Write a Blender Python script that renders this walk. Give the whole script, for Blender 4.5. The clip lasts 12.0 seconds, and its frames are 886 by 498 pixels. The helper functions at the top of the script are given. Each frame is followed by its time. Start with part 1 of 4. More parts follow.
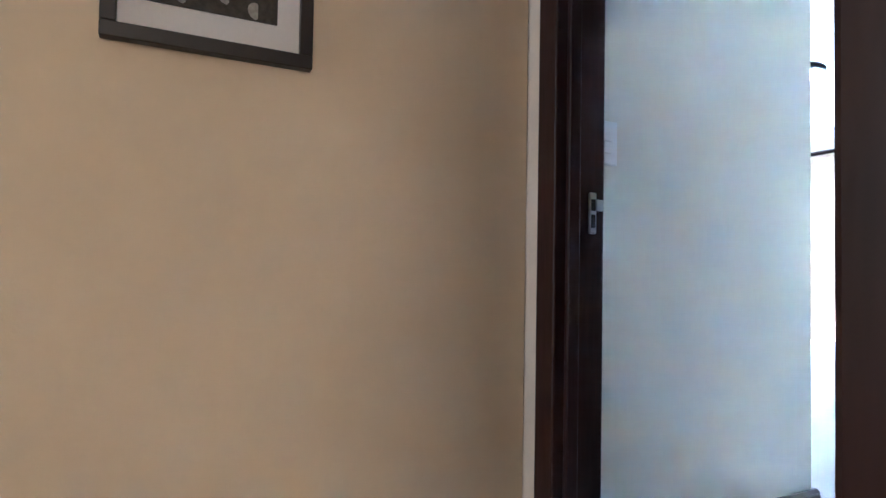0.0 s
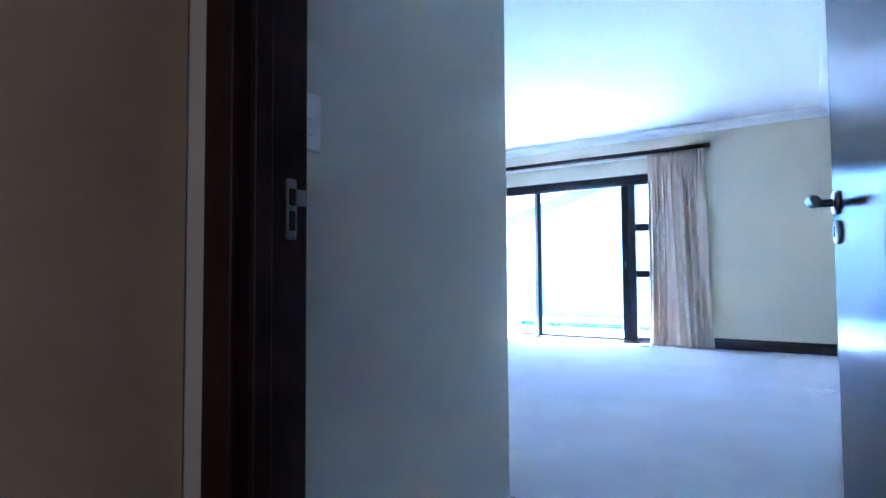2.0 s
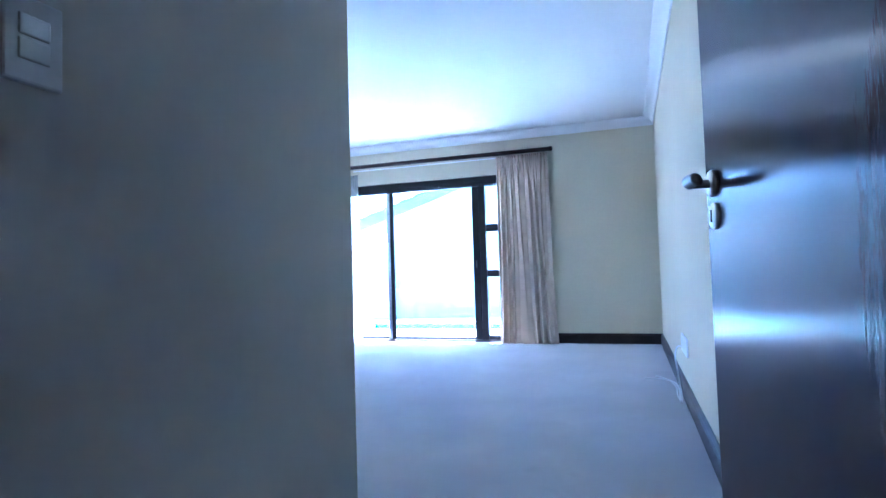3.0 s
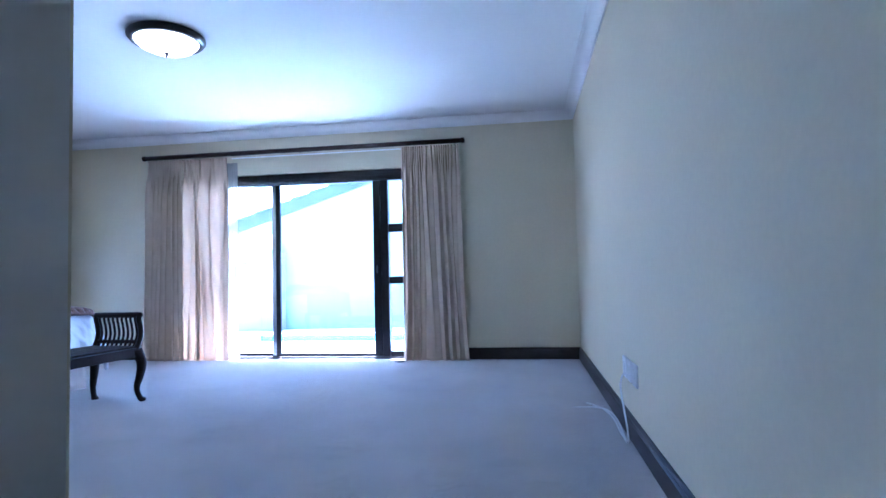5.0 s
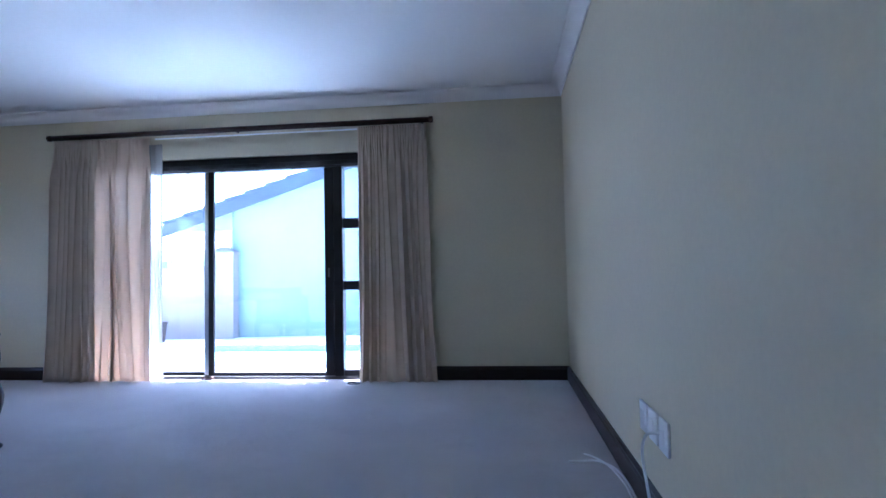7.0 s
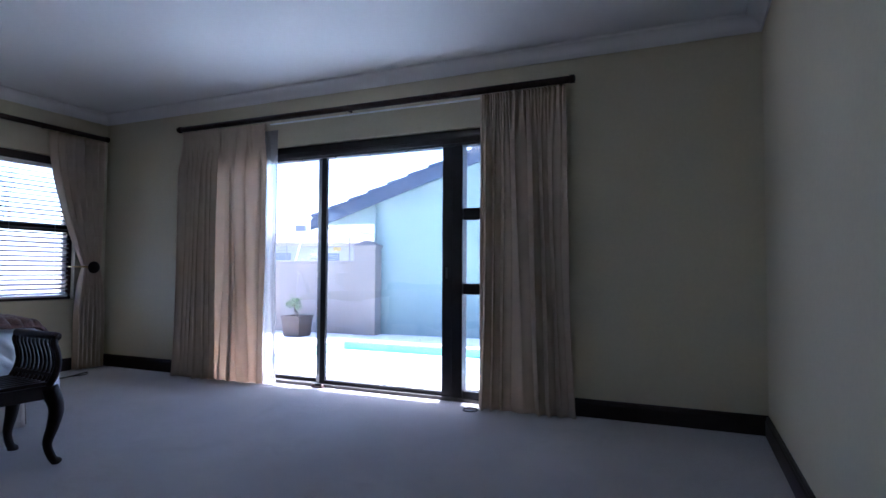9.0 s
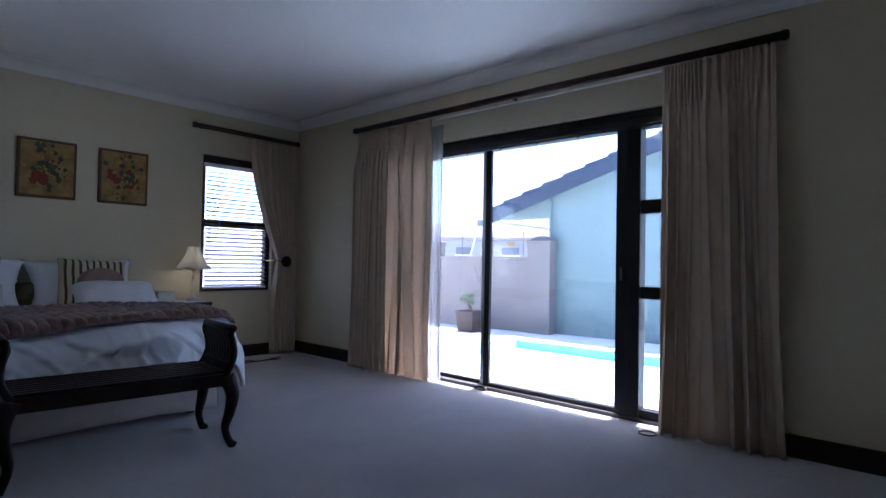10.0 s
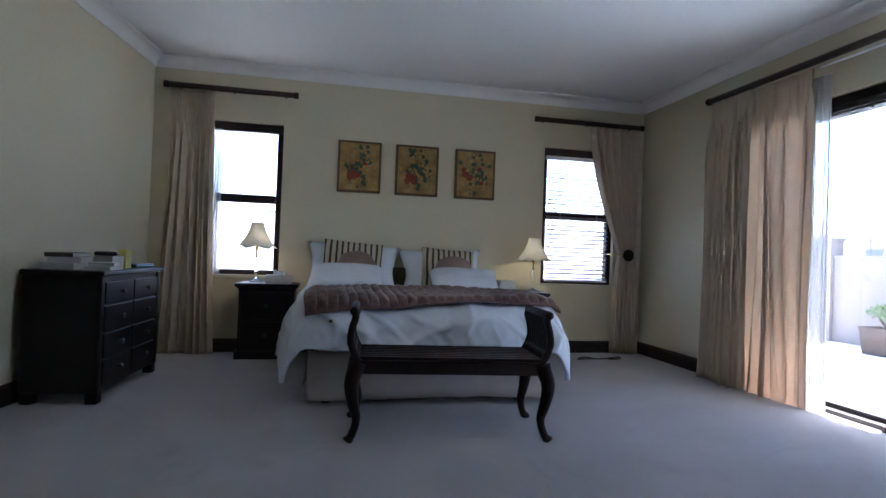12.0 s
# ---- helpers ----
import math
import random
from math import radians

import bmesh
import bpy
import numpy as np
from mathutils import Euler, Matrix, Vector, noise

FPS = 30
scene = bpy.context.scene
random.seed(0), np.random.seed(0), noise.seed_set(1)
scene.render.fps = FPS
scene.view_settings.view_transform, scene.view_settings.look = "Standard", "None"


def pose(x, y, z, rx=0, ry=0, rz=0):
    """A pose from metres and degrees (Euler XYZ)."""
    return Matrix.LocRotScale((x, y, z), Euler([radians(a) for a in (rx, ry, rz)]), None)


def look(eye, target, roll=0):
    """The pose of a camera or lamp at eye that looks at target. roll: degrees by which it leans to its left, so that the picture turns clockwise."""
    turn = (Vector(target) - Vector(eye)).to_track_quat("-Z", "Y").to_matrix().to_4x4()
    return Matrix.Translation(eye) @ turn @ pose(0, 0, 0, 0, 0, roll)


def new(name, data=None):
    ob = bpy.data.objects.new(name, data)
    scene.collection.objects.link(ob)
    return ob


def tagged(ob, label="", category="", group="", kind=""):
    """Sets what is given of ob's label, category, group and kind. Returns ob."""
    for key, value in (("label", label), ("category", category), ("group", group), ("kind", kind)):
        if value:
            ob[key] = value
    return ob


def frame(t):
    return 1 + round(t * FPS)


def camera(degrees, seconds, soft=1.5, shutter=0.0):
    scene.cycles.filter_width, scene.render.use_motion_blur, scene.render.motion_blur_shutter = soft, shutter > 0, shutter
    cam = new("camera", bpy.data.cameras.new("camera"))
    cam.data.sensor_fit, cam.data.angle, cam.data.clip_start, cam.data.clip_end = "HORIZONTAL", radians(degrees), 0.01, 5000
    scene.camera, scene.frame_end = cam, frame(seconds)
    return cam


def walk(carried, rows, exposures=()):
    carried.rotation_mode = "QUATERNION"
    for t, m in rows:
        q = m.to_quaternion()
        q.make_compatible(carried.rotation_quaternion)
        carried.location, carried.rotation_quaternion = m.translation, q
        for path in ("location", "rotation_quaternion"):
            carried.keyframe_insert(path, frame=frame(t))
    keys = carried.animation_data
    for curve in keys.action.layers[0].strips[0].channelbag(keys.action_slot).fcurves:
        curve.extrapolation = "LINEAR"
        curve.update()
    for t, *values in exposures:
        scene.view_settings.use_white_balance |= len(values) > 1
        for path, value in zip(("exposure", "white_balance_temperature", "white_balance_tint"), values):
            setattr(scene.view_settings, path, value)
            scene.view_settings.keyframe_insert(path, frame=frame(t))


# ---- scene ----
cam = camera(76.8, 12.0)
PATH = [
    (0, (2.15, 2.068, 0.882), (3.023, 3.866, 0.94), 1.0),
    (0.5, (2.257, 2.164, 0.895), (3.307, 3.864, 0.977), -0.2),
    (1, (2.334, 2.237, 0.905), (3.601, 3.783, 0.988), -0.0),
    (1.5, (2.372, 2.325, 0.905), (3.847, 3.673, 0.989), -0.1),
    (2, (2.407, 2.378, 0.903), (4.075, 3.476, 0.993), -0.4),
    (2.5, (2.529, 2.421, 0.885), (4.348, 3.247, 0.98), -1.2),
    (3, (2.68, 2.489, 0.889), (4.575, 3.12, 0.981), -1.7),
    (3.5, (2.876, 2.586, 0.901), (4.813, 3.076, 0.99), -1.6),
    (5.5, (3.797, 2.718, 0.921), (5.777, 2.982, 1.018), -1.4),
    (6, (4.038, 2.706, 0.947), (6.022, 2.943, 1.038), -1.4),
    (6.5, (4.288, 2.713, 0.96), (6.274, 2.926, 1.056), -1.2),
    (8.5, (5.385, 2.695, 0.955), (7.313, 3.212, 1.062), 0.1),
    (9, (5.636, 2.627, 1.03), (7.469, 3.423, 1.109), 0.3),
    (9.5, (5.81, 2.652, 1.079), (7.511, 3.703, 1.135), 0.5),
    (10, (5.987, 2.67, 1.071), (7.47, 4.011, 1.12), 1.1),
    (10.5, (6.129, 2.747, 1.079), (7.407, 4.285, 1.111), 1.3),
    (11, (6.239, 2.828, 1.069), (7.244, 4.557, 1.097), 1.6),
    (11.5, (6.32, 2.864, 1.024), (7.014, 4.74, 1.05), 1.9),
    (12, (6.377, 2.889, 0.97), (6.79, 4.845, 0.995), 2.2),
]
EXPOSURES = [(0.0, 7.2, 4360, 13), (0.5, 6.8, 4290, 13), (1.0, 6.25, 4280, 14), (1.5, 5.75, 4100, 14), (2.0, 5.4, 3990, 14), (3.5, 4.8, 4110, 16), (5.5, 4.1, 4310, 20), (6.5, 3.7, 4450, 20), (8.5, 2.72, 4920, 21), (9.5, 2.2, 5100, 22), (10.5, 2.02, 5120, 20), (12.0, 2.92, 5450, 17)]
walk(cam, [(t, look(eye, target, roll)) for t, eye, target, roll in PATH], EXPOSURES)

# ---- world and sun ----
SUN_EL, SUN_AZ = 72.0, 8.0      # degrees; azimuth from +x towards +y
world = bpy.data.worlds.new("sky")
scene.world = world
world.use_nodes = True
wn = world.node_tree
sky = wn.nodes.new("ShaderNodeTexSky")
sky.sky_type = "NISHITA"
sky.sun_disc = False
sky.sun_elevation = radians(SUN_EL)
sky.sun_rotation = radians(90.0 - SUN_AZ)
background = next(n for n in wn.nodes if n.type == "BACKGROUND")
background.inputs["Strength"].default_value = 0.15
wn.links.new(sky.outputs["Color"], background.inputs["Color"])
sun_dir = Vector((math.cos(radians(SUN_EL)) * math.cos(radians(SUN_AZ)), math.cos(radians(SUN_EL)) * math.sin(radians(SUN_AZ)), math.sin(radians(SUN_EL))))
sun = new("sun", bpy.data.lights.new("sun", "SUN"))
sun.data.energy, sun.data.angle, sun.data.color = 5.0, radians(0.5), (1.0, 0.96, 0.9)
sun.matrix_world = look(sun_dir * 30, (0, 0, 0))



def fill_lamp(name, m, width, height, power, color):
    """An added area lamp that stands in for daylight from an unseen source."""
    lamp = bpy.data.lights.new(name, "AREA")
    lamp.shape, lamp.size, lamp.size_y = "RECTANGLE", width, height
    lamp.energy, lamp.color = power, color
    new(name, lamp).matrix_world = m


# Both only brighten the hall; no windows are known at these places.
fill_lamp("back_window_light", pose(1.45, -1.37, 1.55, 90, 0, 180), 1.7, 1.3, 0.42, (0.98, 0.86, 0.62))
fill_lamp("hall_window_light", pose(-0.98, 2.67, 1.45, 90, 0, -90), 0.75, 1.5, 0.19, (0.98, 0.86, 0.62))

# ---- materials ----
def mat(name, color, rough=0.6, metal=0.0, vary=0.12, scale=6.0, fine=120.0, bump=0.0, bump_scale=200.0, spec=0.5, stretch=(1, 1, 1), sheen=0.0):
    m = bpy.data.materials.new(name)
    m.use_nodes = True
    nt = m.node_tree
    bs = nt.nodes["Principled BSDF"]
    tc = nt.nodes.new("ShaderNodeTexCoord")
    mp = nt.nodes.new("ShaderNodeMapping")
    mp.inputs["Scale"].default_value = stretch
    nt.links.new(tc.outputs["Object"], mp.inputs["Vector"])
    n1, n2 = nt.nodes.new("ShaderNodeTexNoise"), nt.nodes.new("ShaderNodeTexNoise")
    n1.inputs["Scale"].default_value, n2.inputs["Scale"].default_value = scale, fine
    n1.inputs["Detail"].default_value, n2.inputs["Detail"].default_value = 4, 2
    for n in (n1, n2):
        nt.links.new(mp.outputs["Vector"], n.inputs["Vector"])
    add = nt.nodes.new("ShaderNodeMath")
    add.operation = "ADD"
    nt.links.new(n1.outputs["Fac"], add.inputs[0])
    nt.links.new(n2.outputs["Fac"], add.inputs[1])
    ramp = nt.nodes.new("ShaderNodeMapRange")
    ramp.inputs["From Min"].default_value, ramp.inputs["From Max"].default_value = 0.7, 1.3
    nt.links.new(add.outputs[0], ramp.inputs["Value"])
    mix = nt.nodes.new("ShaderNodeMix")
    mix.data_type = "RGBA"
    lo = [c * (1 - vary) for c in color]
    hi = [min(1, c * (1 + vary)) for c in color]
    mix.inputs[6].default_value, mix.inputs[7].default_value = (*lo, 1), (*hi, 1)
    nt.links.new(ramp.outputs[0], mix.inputs[0])
    nt.links.new(mix.outputs[2], bs.inputs["Base Color"])
    bs.inputs["Roughness"].default_value = rough
    bs.inputs["Metallic"].default_value = metal
    bs.inputs["Specular IOR Level"].default_value = spec
    bs.inputs["Sheen Weight"].default_value = sheen
    if bump:
        n3 = nt.nodes.new("ShaderNodeTexNoise")
        n3.inputs["Scale"].default_value, n3.inputs["Detail"].default_value = bump_scale, 3
        nt.links.new(mp.outputs["Vector"], n3.inputs["Vector"])
        b = nt.nodes.new("ShaderNodeBump")
        b.inputs["Strength"].default_value, b.inputs["Distance"].default_value = bump, 0.004
        nt.links.new(n3.outputs["Fac"], b.inputs["Height"])
        nt.links.new(b.outputs["Normal"], bs.inputs["Normal"])
    return m


def cloth(name, color, through_light, bump=0.3):
    """Woven cloth that lets some light through."""
    m = mat(name, color, rough=0.9, vary=0.06, scale=9, fine=400, bump=bump, bump_scale=700, spec=0.1)
    nt = m.node_tree
    bs = nt.nodes["Principled BSDF"]
    out = next(n for n in nt.nodes if n.type == "OUTPUT_MATERIAL")
    tr = nt.nodes.new("ShaderNodeBsdfTranslucent")
    tr.inputs["Color"].default_value = (*[min(1, c * 1.1) for c in color], 1)
    mx = nt.nodes.new("ShaderNodeMixShader")
    mx.inputs[0].default_value = through_light
    nt.links.new(bs.outputs[0], mx.inputs[1])
    nt.links.new(tr.outputs[0], mx.inputs[2])
    nt.links.new(mx.outputs[0], out.inputs["Surface"])
    return m


def sheer_cloth(name, color, clear):
    m = cloth(name, color, 0.42)
    nt = m.node_tree
    out = next(n for n in nt.nodes if n.type == "OUTPUT_MATERIAL")
    last = out.inputs["Surface"].links[0].from_node
    tp = nt.nodes.new("ShaderNodeBsdfTransparent")
    mx = nt.nodes.new("ShaderNodeMixShader")
    mx.inputs[0].default_value = clear
    nt.links.new(last.outputs[0], mx.inputs[1])
    nt.links.new(tp.outputs[0], mx.inputs[2])
    nt.links.new(mx.outputs[0], out.inputs["Surface"])
    return m


def glow(name, color, strength):
    m = mat(name, color, rough=0.4, vary=0.03)
    bs = m.node_tree.nodes["Principled BSDF"]
    bs.inputs["Emission Color"].default_value = (*color, 1)
    bs.inputs["Emission Strength"].default_value = strength
    return m


def glass(name, rough=0.0, tint=(1, 1, 1)):
    m = bpy.data.materials.new(name)
    m.use_nodes = True
    bs = m.node_tree.nodes["Principled BSDF"]
    bs.inputs["Base Color"].default_value = (*tint, 1)
    bs.inputs["Transmission Weight"].default_value = 1.0
    bs.inputs["Roughness"].default_value = rough
    bs.inputs["IOR"].default_value = 1.45
    return m


def wave_cloth(name, c1, c2, scale, axis="X"):
    """Cloth with woven stripes."""
    m = mat(name, c1, rough=0.9, bump=0.2, bump_scale=500, spec=0.1)
    nt = m.node_tree
    bs = nt.nodes["Principled BSDF"]
    tc = nt.nodes.new("ShaderNodeTexCoord")
    w = nt.nodes.new("ShaderNodeTexWave")
    w.bands_direction = axis
    w.inputs["Scale"].default_value, w.inputs["Distortion"].default_value = scale, 1.6
    nt.links.new(tc.outputs["Object"], w.inputs["Vector"])
    r = nt.nodes.new("ShaderNodeValToRGB")
    els = r.color_ramp.elements
    els[0].position, els[0].color = 0.10, (*c1, 1)
    els[1].position, els[1].color = 0.46, (*c2, 1)
    mid = els.new(0.26)
    mid.color = (0.27, 0.22, 0.13, 1)
    nt.links.new(w.outputs["Fac"], r.inputs["Fac"])
    nt.links.new(r.outputs["Color"], bs.inputs["Base Color"])
    return m


PAINT = mat("cream wall paint", (0.65, 0.585, 0.415), rough=0.75, vary=0.025, scale=1.5, fine=40, bump=0.08, bump_scale=160, spec=0.25)
# Paler, less yellow than the cream paint: bluish daylight put into the colour.
PAINT_DAYLIT = mat("passage paint with daylight tint", (0.76, 0.735, 0.67), rough=0.7, vary=0.012, scale=1.5, fine=40, bump=0.08, bump_scale=160, spec=0.25)
PAINT_TAN = mat("tan wall paint", (0.68, 0.55, 0.375), rough=0.7, vary=0.015, scale=1.5, fine=40, bump=0.08, bump_scale=160, spec=0.25)
PLASTER_PALE = mat("pale plaster", (0.76, 0.68, 0.58), rough=0.7, vary=0.03, scale=4, bump=0.08)
CEILING = mat("white ceiling paint", (0.85, 0.85, 0.84), rough=0.85, vary=0.015, scale=1.2, fine=30, bump=0.05, spec=0.2)
CORNICE = mat("white cornice plaster", (0.80, 0.79, 0.77), rough=0.7, vary=0.02, scale=3)
CARPET = mat("grey beige carpet", (0.352, 0.322, 0.320), rough=0.97, vary=0.24, scale=1.9, fine=260, bump=0.9, bump_scale=420, spec=0.05, sheen=0.75)


def tread_marks(m):
    """Thin darker lines where the pile has been pressed over."""
    nt = m.node_tree
    bs = nt.nodes["Principled BSDF"]
    base = bs.inputs["Base Color"].links[0].from_socket
    tc = nt.nodes.new("ShaderNodeTexCoord")
    n = nt.nodes.new("ShaderNodeTexNoise")
    n.inputs["Scale"].default_value, n.inputs["Detail"].default_value, n.inputs["Distortion"].default_value = 1.7, 3, 0.8
    nt.links.new(tc.outputs["Object"], n.inputs["Vector"])
    ramp = nt.nodes.new("ShaderNodeValToRGB")
    els = ramp.color_ramp.elements
    els[0].position, els[0].color = 0.40, (1, 1, 1, 1)
    els[1].position, els[1].color = 0.425, (1, 1, 1, 1)
    els.new(0.412).color = (0.80, 0.80, 0.80, 1)
    nt.links.new(n.outputs["Fac"], ramp.inputs["Fac"])
    mix = nt.nodes.new("ShaderNodeMix")
    mix.data_type, mix.blend_type = "RGBA", "MULTIPLY"
    mix.inputs[0].default_value = 1.0
    nt.links.new(base, mix.inputs[6])
    nt.links.new(ramp.outputs["Color"], mix.inputs[7])
    nt.links.new(mix.outputs[2], bs.inputs["Base Color"])


tread_marks(CARPET)
DARK = mat("dark stained wood", (0.026, 0.010, 0.008), rough=0.40, spec=0.28, vary=0.35, scale=8, fine=90, bump=0.12, bump_scale=60, stretch=(1, 1, 0.12))
DARK_H = mat("dark stained wood, level grain", (0.021, 0.012, 0.010), rough=0.36, vary=0.35, scale=8, fine=90, bump=0.12, bump_scale=60, stretch=(0.15, 0.15, 1.5))
MAHOGANY = mat("dark mahogany", (0.014, 0.006, 0.0045), rough=0.44, spec=0.26, vary=0.3, scale=10, fine=80, bump=0.1, stretch=(1, 1, 0.15))
DOORWOOD = mat("dark door veneer", (0.050, 0.026, 0.021), rough=0.225, spec=0.40, vary=0.12, scale=10, fine=110, bump=0.0, bump_scale=50, stretch=(6, 6, 0.3))
door_gloss = DOORWOOD.node_tree.nodes["Principled BSDF"]
door_gloss.inputs["Anisotropic"].default_value = 0.9
# Darker than the roses' steel: the lever's unlit side is in the colour.
NICKEL_SHADED = mat("dark nickel with painted shade", (0.20, 0.195, 0.19), rough=0.34, metal=1.0, vary=0.1)
FRAME_DARK = mat("near-black stained timber", (0.012, 0.0095, 0.0095), rough=0.42, spec=0.3, vary=0.3, scale=8, fine=90, bump=0.1, bump_scale=60)
TRACK = mat("dark worn metal track", (0.055, 0.048, 0.043), rough=0.5, vary=0.35, scale=30, bump=0.1)
ROD_WOOD = mat("brown stained rod wood", (0.034, 0.017, 0.012), rough=0.38, spec=0.35, vary=0.3, scale=14, fine=80, bump=0.1)
STEEL = mat("satin steel", (0.55, 0.55, 0.56), rough=0.3, metal=1.0, vary=0.05)
FURN = mat("near-black stained wood", (0.009, 0.0065, 0.006), rough=0.42, vary=0.3, scale=8, fine=90, bump=0.1, bump_scale=60, stretch=(0.3, 0.3, 1.2), spec=0.35)
CATCH = mat("worn brown metal", (0.16, 0.09, 0.075), rough=0.5, vary=0.4, scale=60, spec=0.4)
PEWTER = mat("dull pewter", (0.16, 0.15, 0.14), rough=0.45, metal=1.0, vary=0.1)
BRASS = mat("aged brass", (0.55, 0.40, 0.16), rough=0.3, metal=1.0, vary=0.1)
PLASTIC = mat("white plastic", (0.86, 0.87, 0.88), rough=0.4, vary=0.02)
CURTAIN = cloth("taupe curtain cloth", (0.65, 0.53, 0.40), 0.12)
CURTAIN_THIN = sheer_cloth("thin taupe cloth", (0.69, 0.555, 0.425), 0.05)
NET = sheer_cloth("pale net cloth", (0.72, 0.69, 0.67), 0.55)
LINEN = mat("white cotton", (0.76, 0.79, 0.85), rough=0.85, vary=0.03, scale=5, bump=0.15, bump_scale=300, spec=0.15)
VALANCE = cloth("cream valance cloth", (0.52, 0.46, 0.42), 0.05)
FUR = mat("brown plush fur", (0.185, 0.108, 0.090), rough=0.95, vary=0.55, scale=22, fine=160, bump=1.0, bump_scale=140, spec=0.1, sheen=0.4)
STRIPE = wave_cloth("striped cushion cloth", (0.10, 0.07, 0.045), (0.64, 0.58, 0.42), 6.0)
TAUPE = mat("dusky brown satin", (0.30, 0.20, 0.16), rough=0.5, vary=0.1, scale=12)
OLIVE = mat("olive cloth", (0.09, 0.085, 0.035), rough=0.9, vary=0.15)
SHADE = cloth("ivory lamp shade", (0.86, 0.85, 0.81), 0.3, bump=0.1)
CRYSTAL = glass("lamp crystal", 0.03)
PANE = glass("window glass")
BOWL = glow("opal glass bowl", (1.0, 0.90, 0.72), 0.6)
CANVAS = mat("aged ochre canvas", (0.31, 0.195, 0.062), rough=0.8, vary=0.42, scale=5, fine=14, bump=0.2)
CANVAS_EDGE = mat("brown canvas edge", (0.12, 0.07, 0.03), rough=0.8, vary=0.3)
PAINT_RED = mat("red painted petals", (0.21, 0.035, 0.014), rough=0.7, vary=0.4, scale=30)
PAINT_GREEN = mat("grey green painted leaves", (0.055, 0.08, 0.045), rough=0.7, vary=0.4, scale=30)
PAINT_GOLD = mat("yellow painted petals", (0.42, 0.25, 0.05), rough=0.7, vary=0.4, scale=30)
SIGN_YELLOW = mat("faded yellow plate", (0.26, 0.19, 0.06), rough=0.6, vary=0.2, scale=40)
FAR_GLASS = mat("far window glass", (0.10, 0.12, 0.15), rough=0.2, vary=0.1)
FRAME_BLACK = mat("black picture frame", (0.012, 0.008, 0.008), rough=0.35, vary=0.2)
MOUNT = mat("white picture mount", (0.70, 0.68, 0.68), rough=0.8, vary=0.02)
PHOTO = mat("dark monochrome print", (0.035, 0.027, 0.022), rough=0.5, vary=0.6, scale=14)
PHOTO_PALE = mat("pale tone of print", (0.40, 0.37, 0.33), rough=0.6, vary=0.3, scale=20)
PAPER = mat("book paper", (0.62, 0.60, 0.55), rough=0.85, vary=0.08, scale=30)
BOOK_DARK = mat("dark book cover", (0.05, 0.035, 0.03), rough=0.5, vary=0.2)
BOOK_PALE = mat("pale book cover", (0.55, 0.55, 0.53), rough=0.5, vary=0.1)
YELLOW = mat("yellow card", (0.60, 0.50, 0.10), rough=0.6, vary=0.1)
BLACK = mat("black plastic", (0.012, 0.012, 0.013), rough=0.35, vary=0.2)
RENDER_WALL = mat("painted outside plaster", (0.20, 0.262, 0.262), rough=0.85, vary=0.06, scale=1.2, bump=0.2, bump_scale=60)
GARDEN_PALE = mat("limewashed plaster", (0.80, 0.79, 0.77), rough=0.85, vary=0.05, scale=1.2, bump=0.2, bump_scale=60)
RENDER_GREY = mat("grey outside plaster", (0.205, 0.184, 0.172), rough=0.85, vary=0.08, scale=1.5, bump=0.2, bump_scale=60)
PAVING = mat("pale paving", (0.80, 0.77, 0.72), rough=0.85, vary=0.1, scale=3, bump=0.3, bump_scale=40)
COPING = mat("pool coping stone", (0.64, 0.61, 0.57), rough=0.8, vary=0.12, scale=6, bump=0.3)
ROOFTILE = mat("slate grey roof tile", (0.042, 0.056, 0.085), rough=0.8, vary=0.2, scale=5, bump=0.3, bump_scale=30)
FAR_WALL = mat("far plaster", (0.24, 0.25, 0.27), rough=0.85, vary=0.06, scale=0.6)
BLOSSOM = mat("pale blossom", (0.30, 0.30, 0.27), rough=0.7, vary=0.4, scale=14)
FAR_ROOF = mat("sun-bleached roof tile", (0.22, 0.20, 0.195), rough=0.85, vary=0.12, scale=1.5)
POOL_WALL = mat("turquoise pool plaster", (0.20, 0.57, 0.66), rough=0.6, vary=0.08, scale=6)
POOL_PALE = mat("pale pool plaster", (0.62, 0.80, 0.82), rough=0.6, vary=0.06, scale=6)
WATER = mat("pool water", (0.74, 0.90, 0.93), rough=0.04, vary=0.08, scale=2.5, bump=0.25, bump_scale=9)
POT = mat("brown clay pot", (0.05, 0.036, 0.03), rough=0.8, vary=0.2)
LEAF = mat("green leaf", (0.07, 0.12, 0.04), rough=0.6, vary=0.3, scale=20)
BARK = mat("grey bark", (0.14, 0.11, 0.08), rough=0.9, vary=0.3, scale=20, bump=0.4)
SOIL = mat("potting soil", (0.04, 0.03, 0.02), rough=0.95, vary=0.3)


# ---- building helpers ----
def thing(name, m, label, category, group="", kind=""):
    ob = new(name)
    ob.empty_display_size = 0.1
    ob.matrix_world = m
    return tagged(ob, label, category, group, kind)


def mesh_of(bm, name, smooth=False):
    me = bpy.data.meshes.new(name)
    bmesh.ops.recalc_face_normals(bm, faces=bm.faces)
    bm.to_mesh(me)
    bm.free()
    if smooth:
        me.shade_smooth()
    return me


def part(name, bm, material, parent=None, label="", smooth=False):
    """Links a bmesh, in its parent's own space, as one mesh object."""
    me = mesh_of(bm, name, smooth)
    me.materials.append(material)
    ob = new(name, me)
    if parent:
        ob.parent = parent
    if label:
        ob["label"] = label
    return ob


def shared(name, ob, m, parent):
    """A piece that shares ob's mesh, at the local pose m."""
    o = new(name, ob.data)
    o.parent = parent
    o.matrix_local = m
    return o


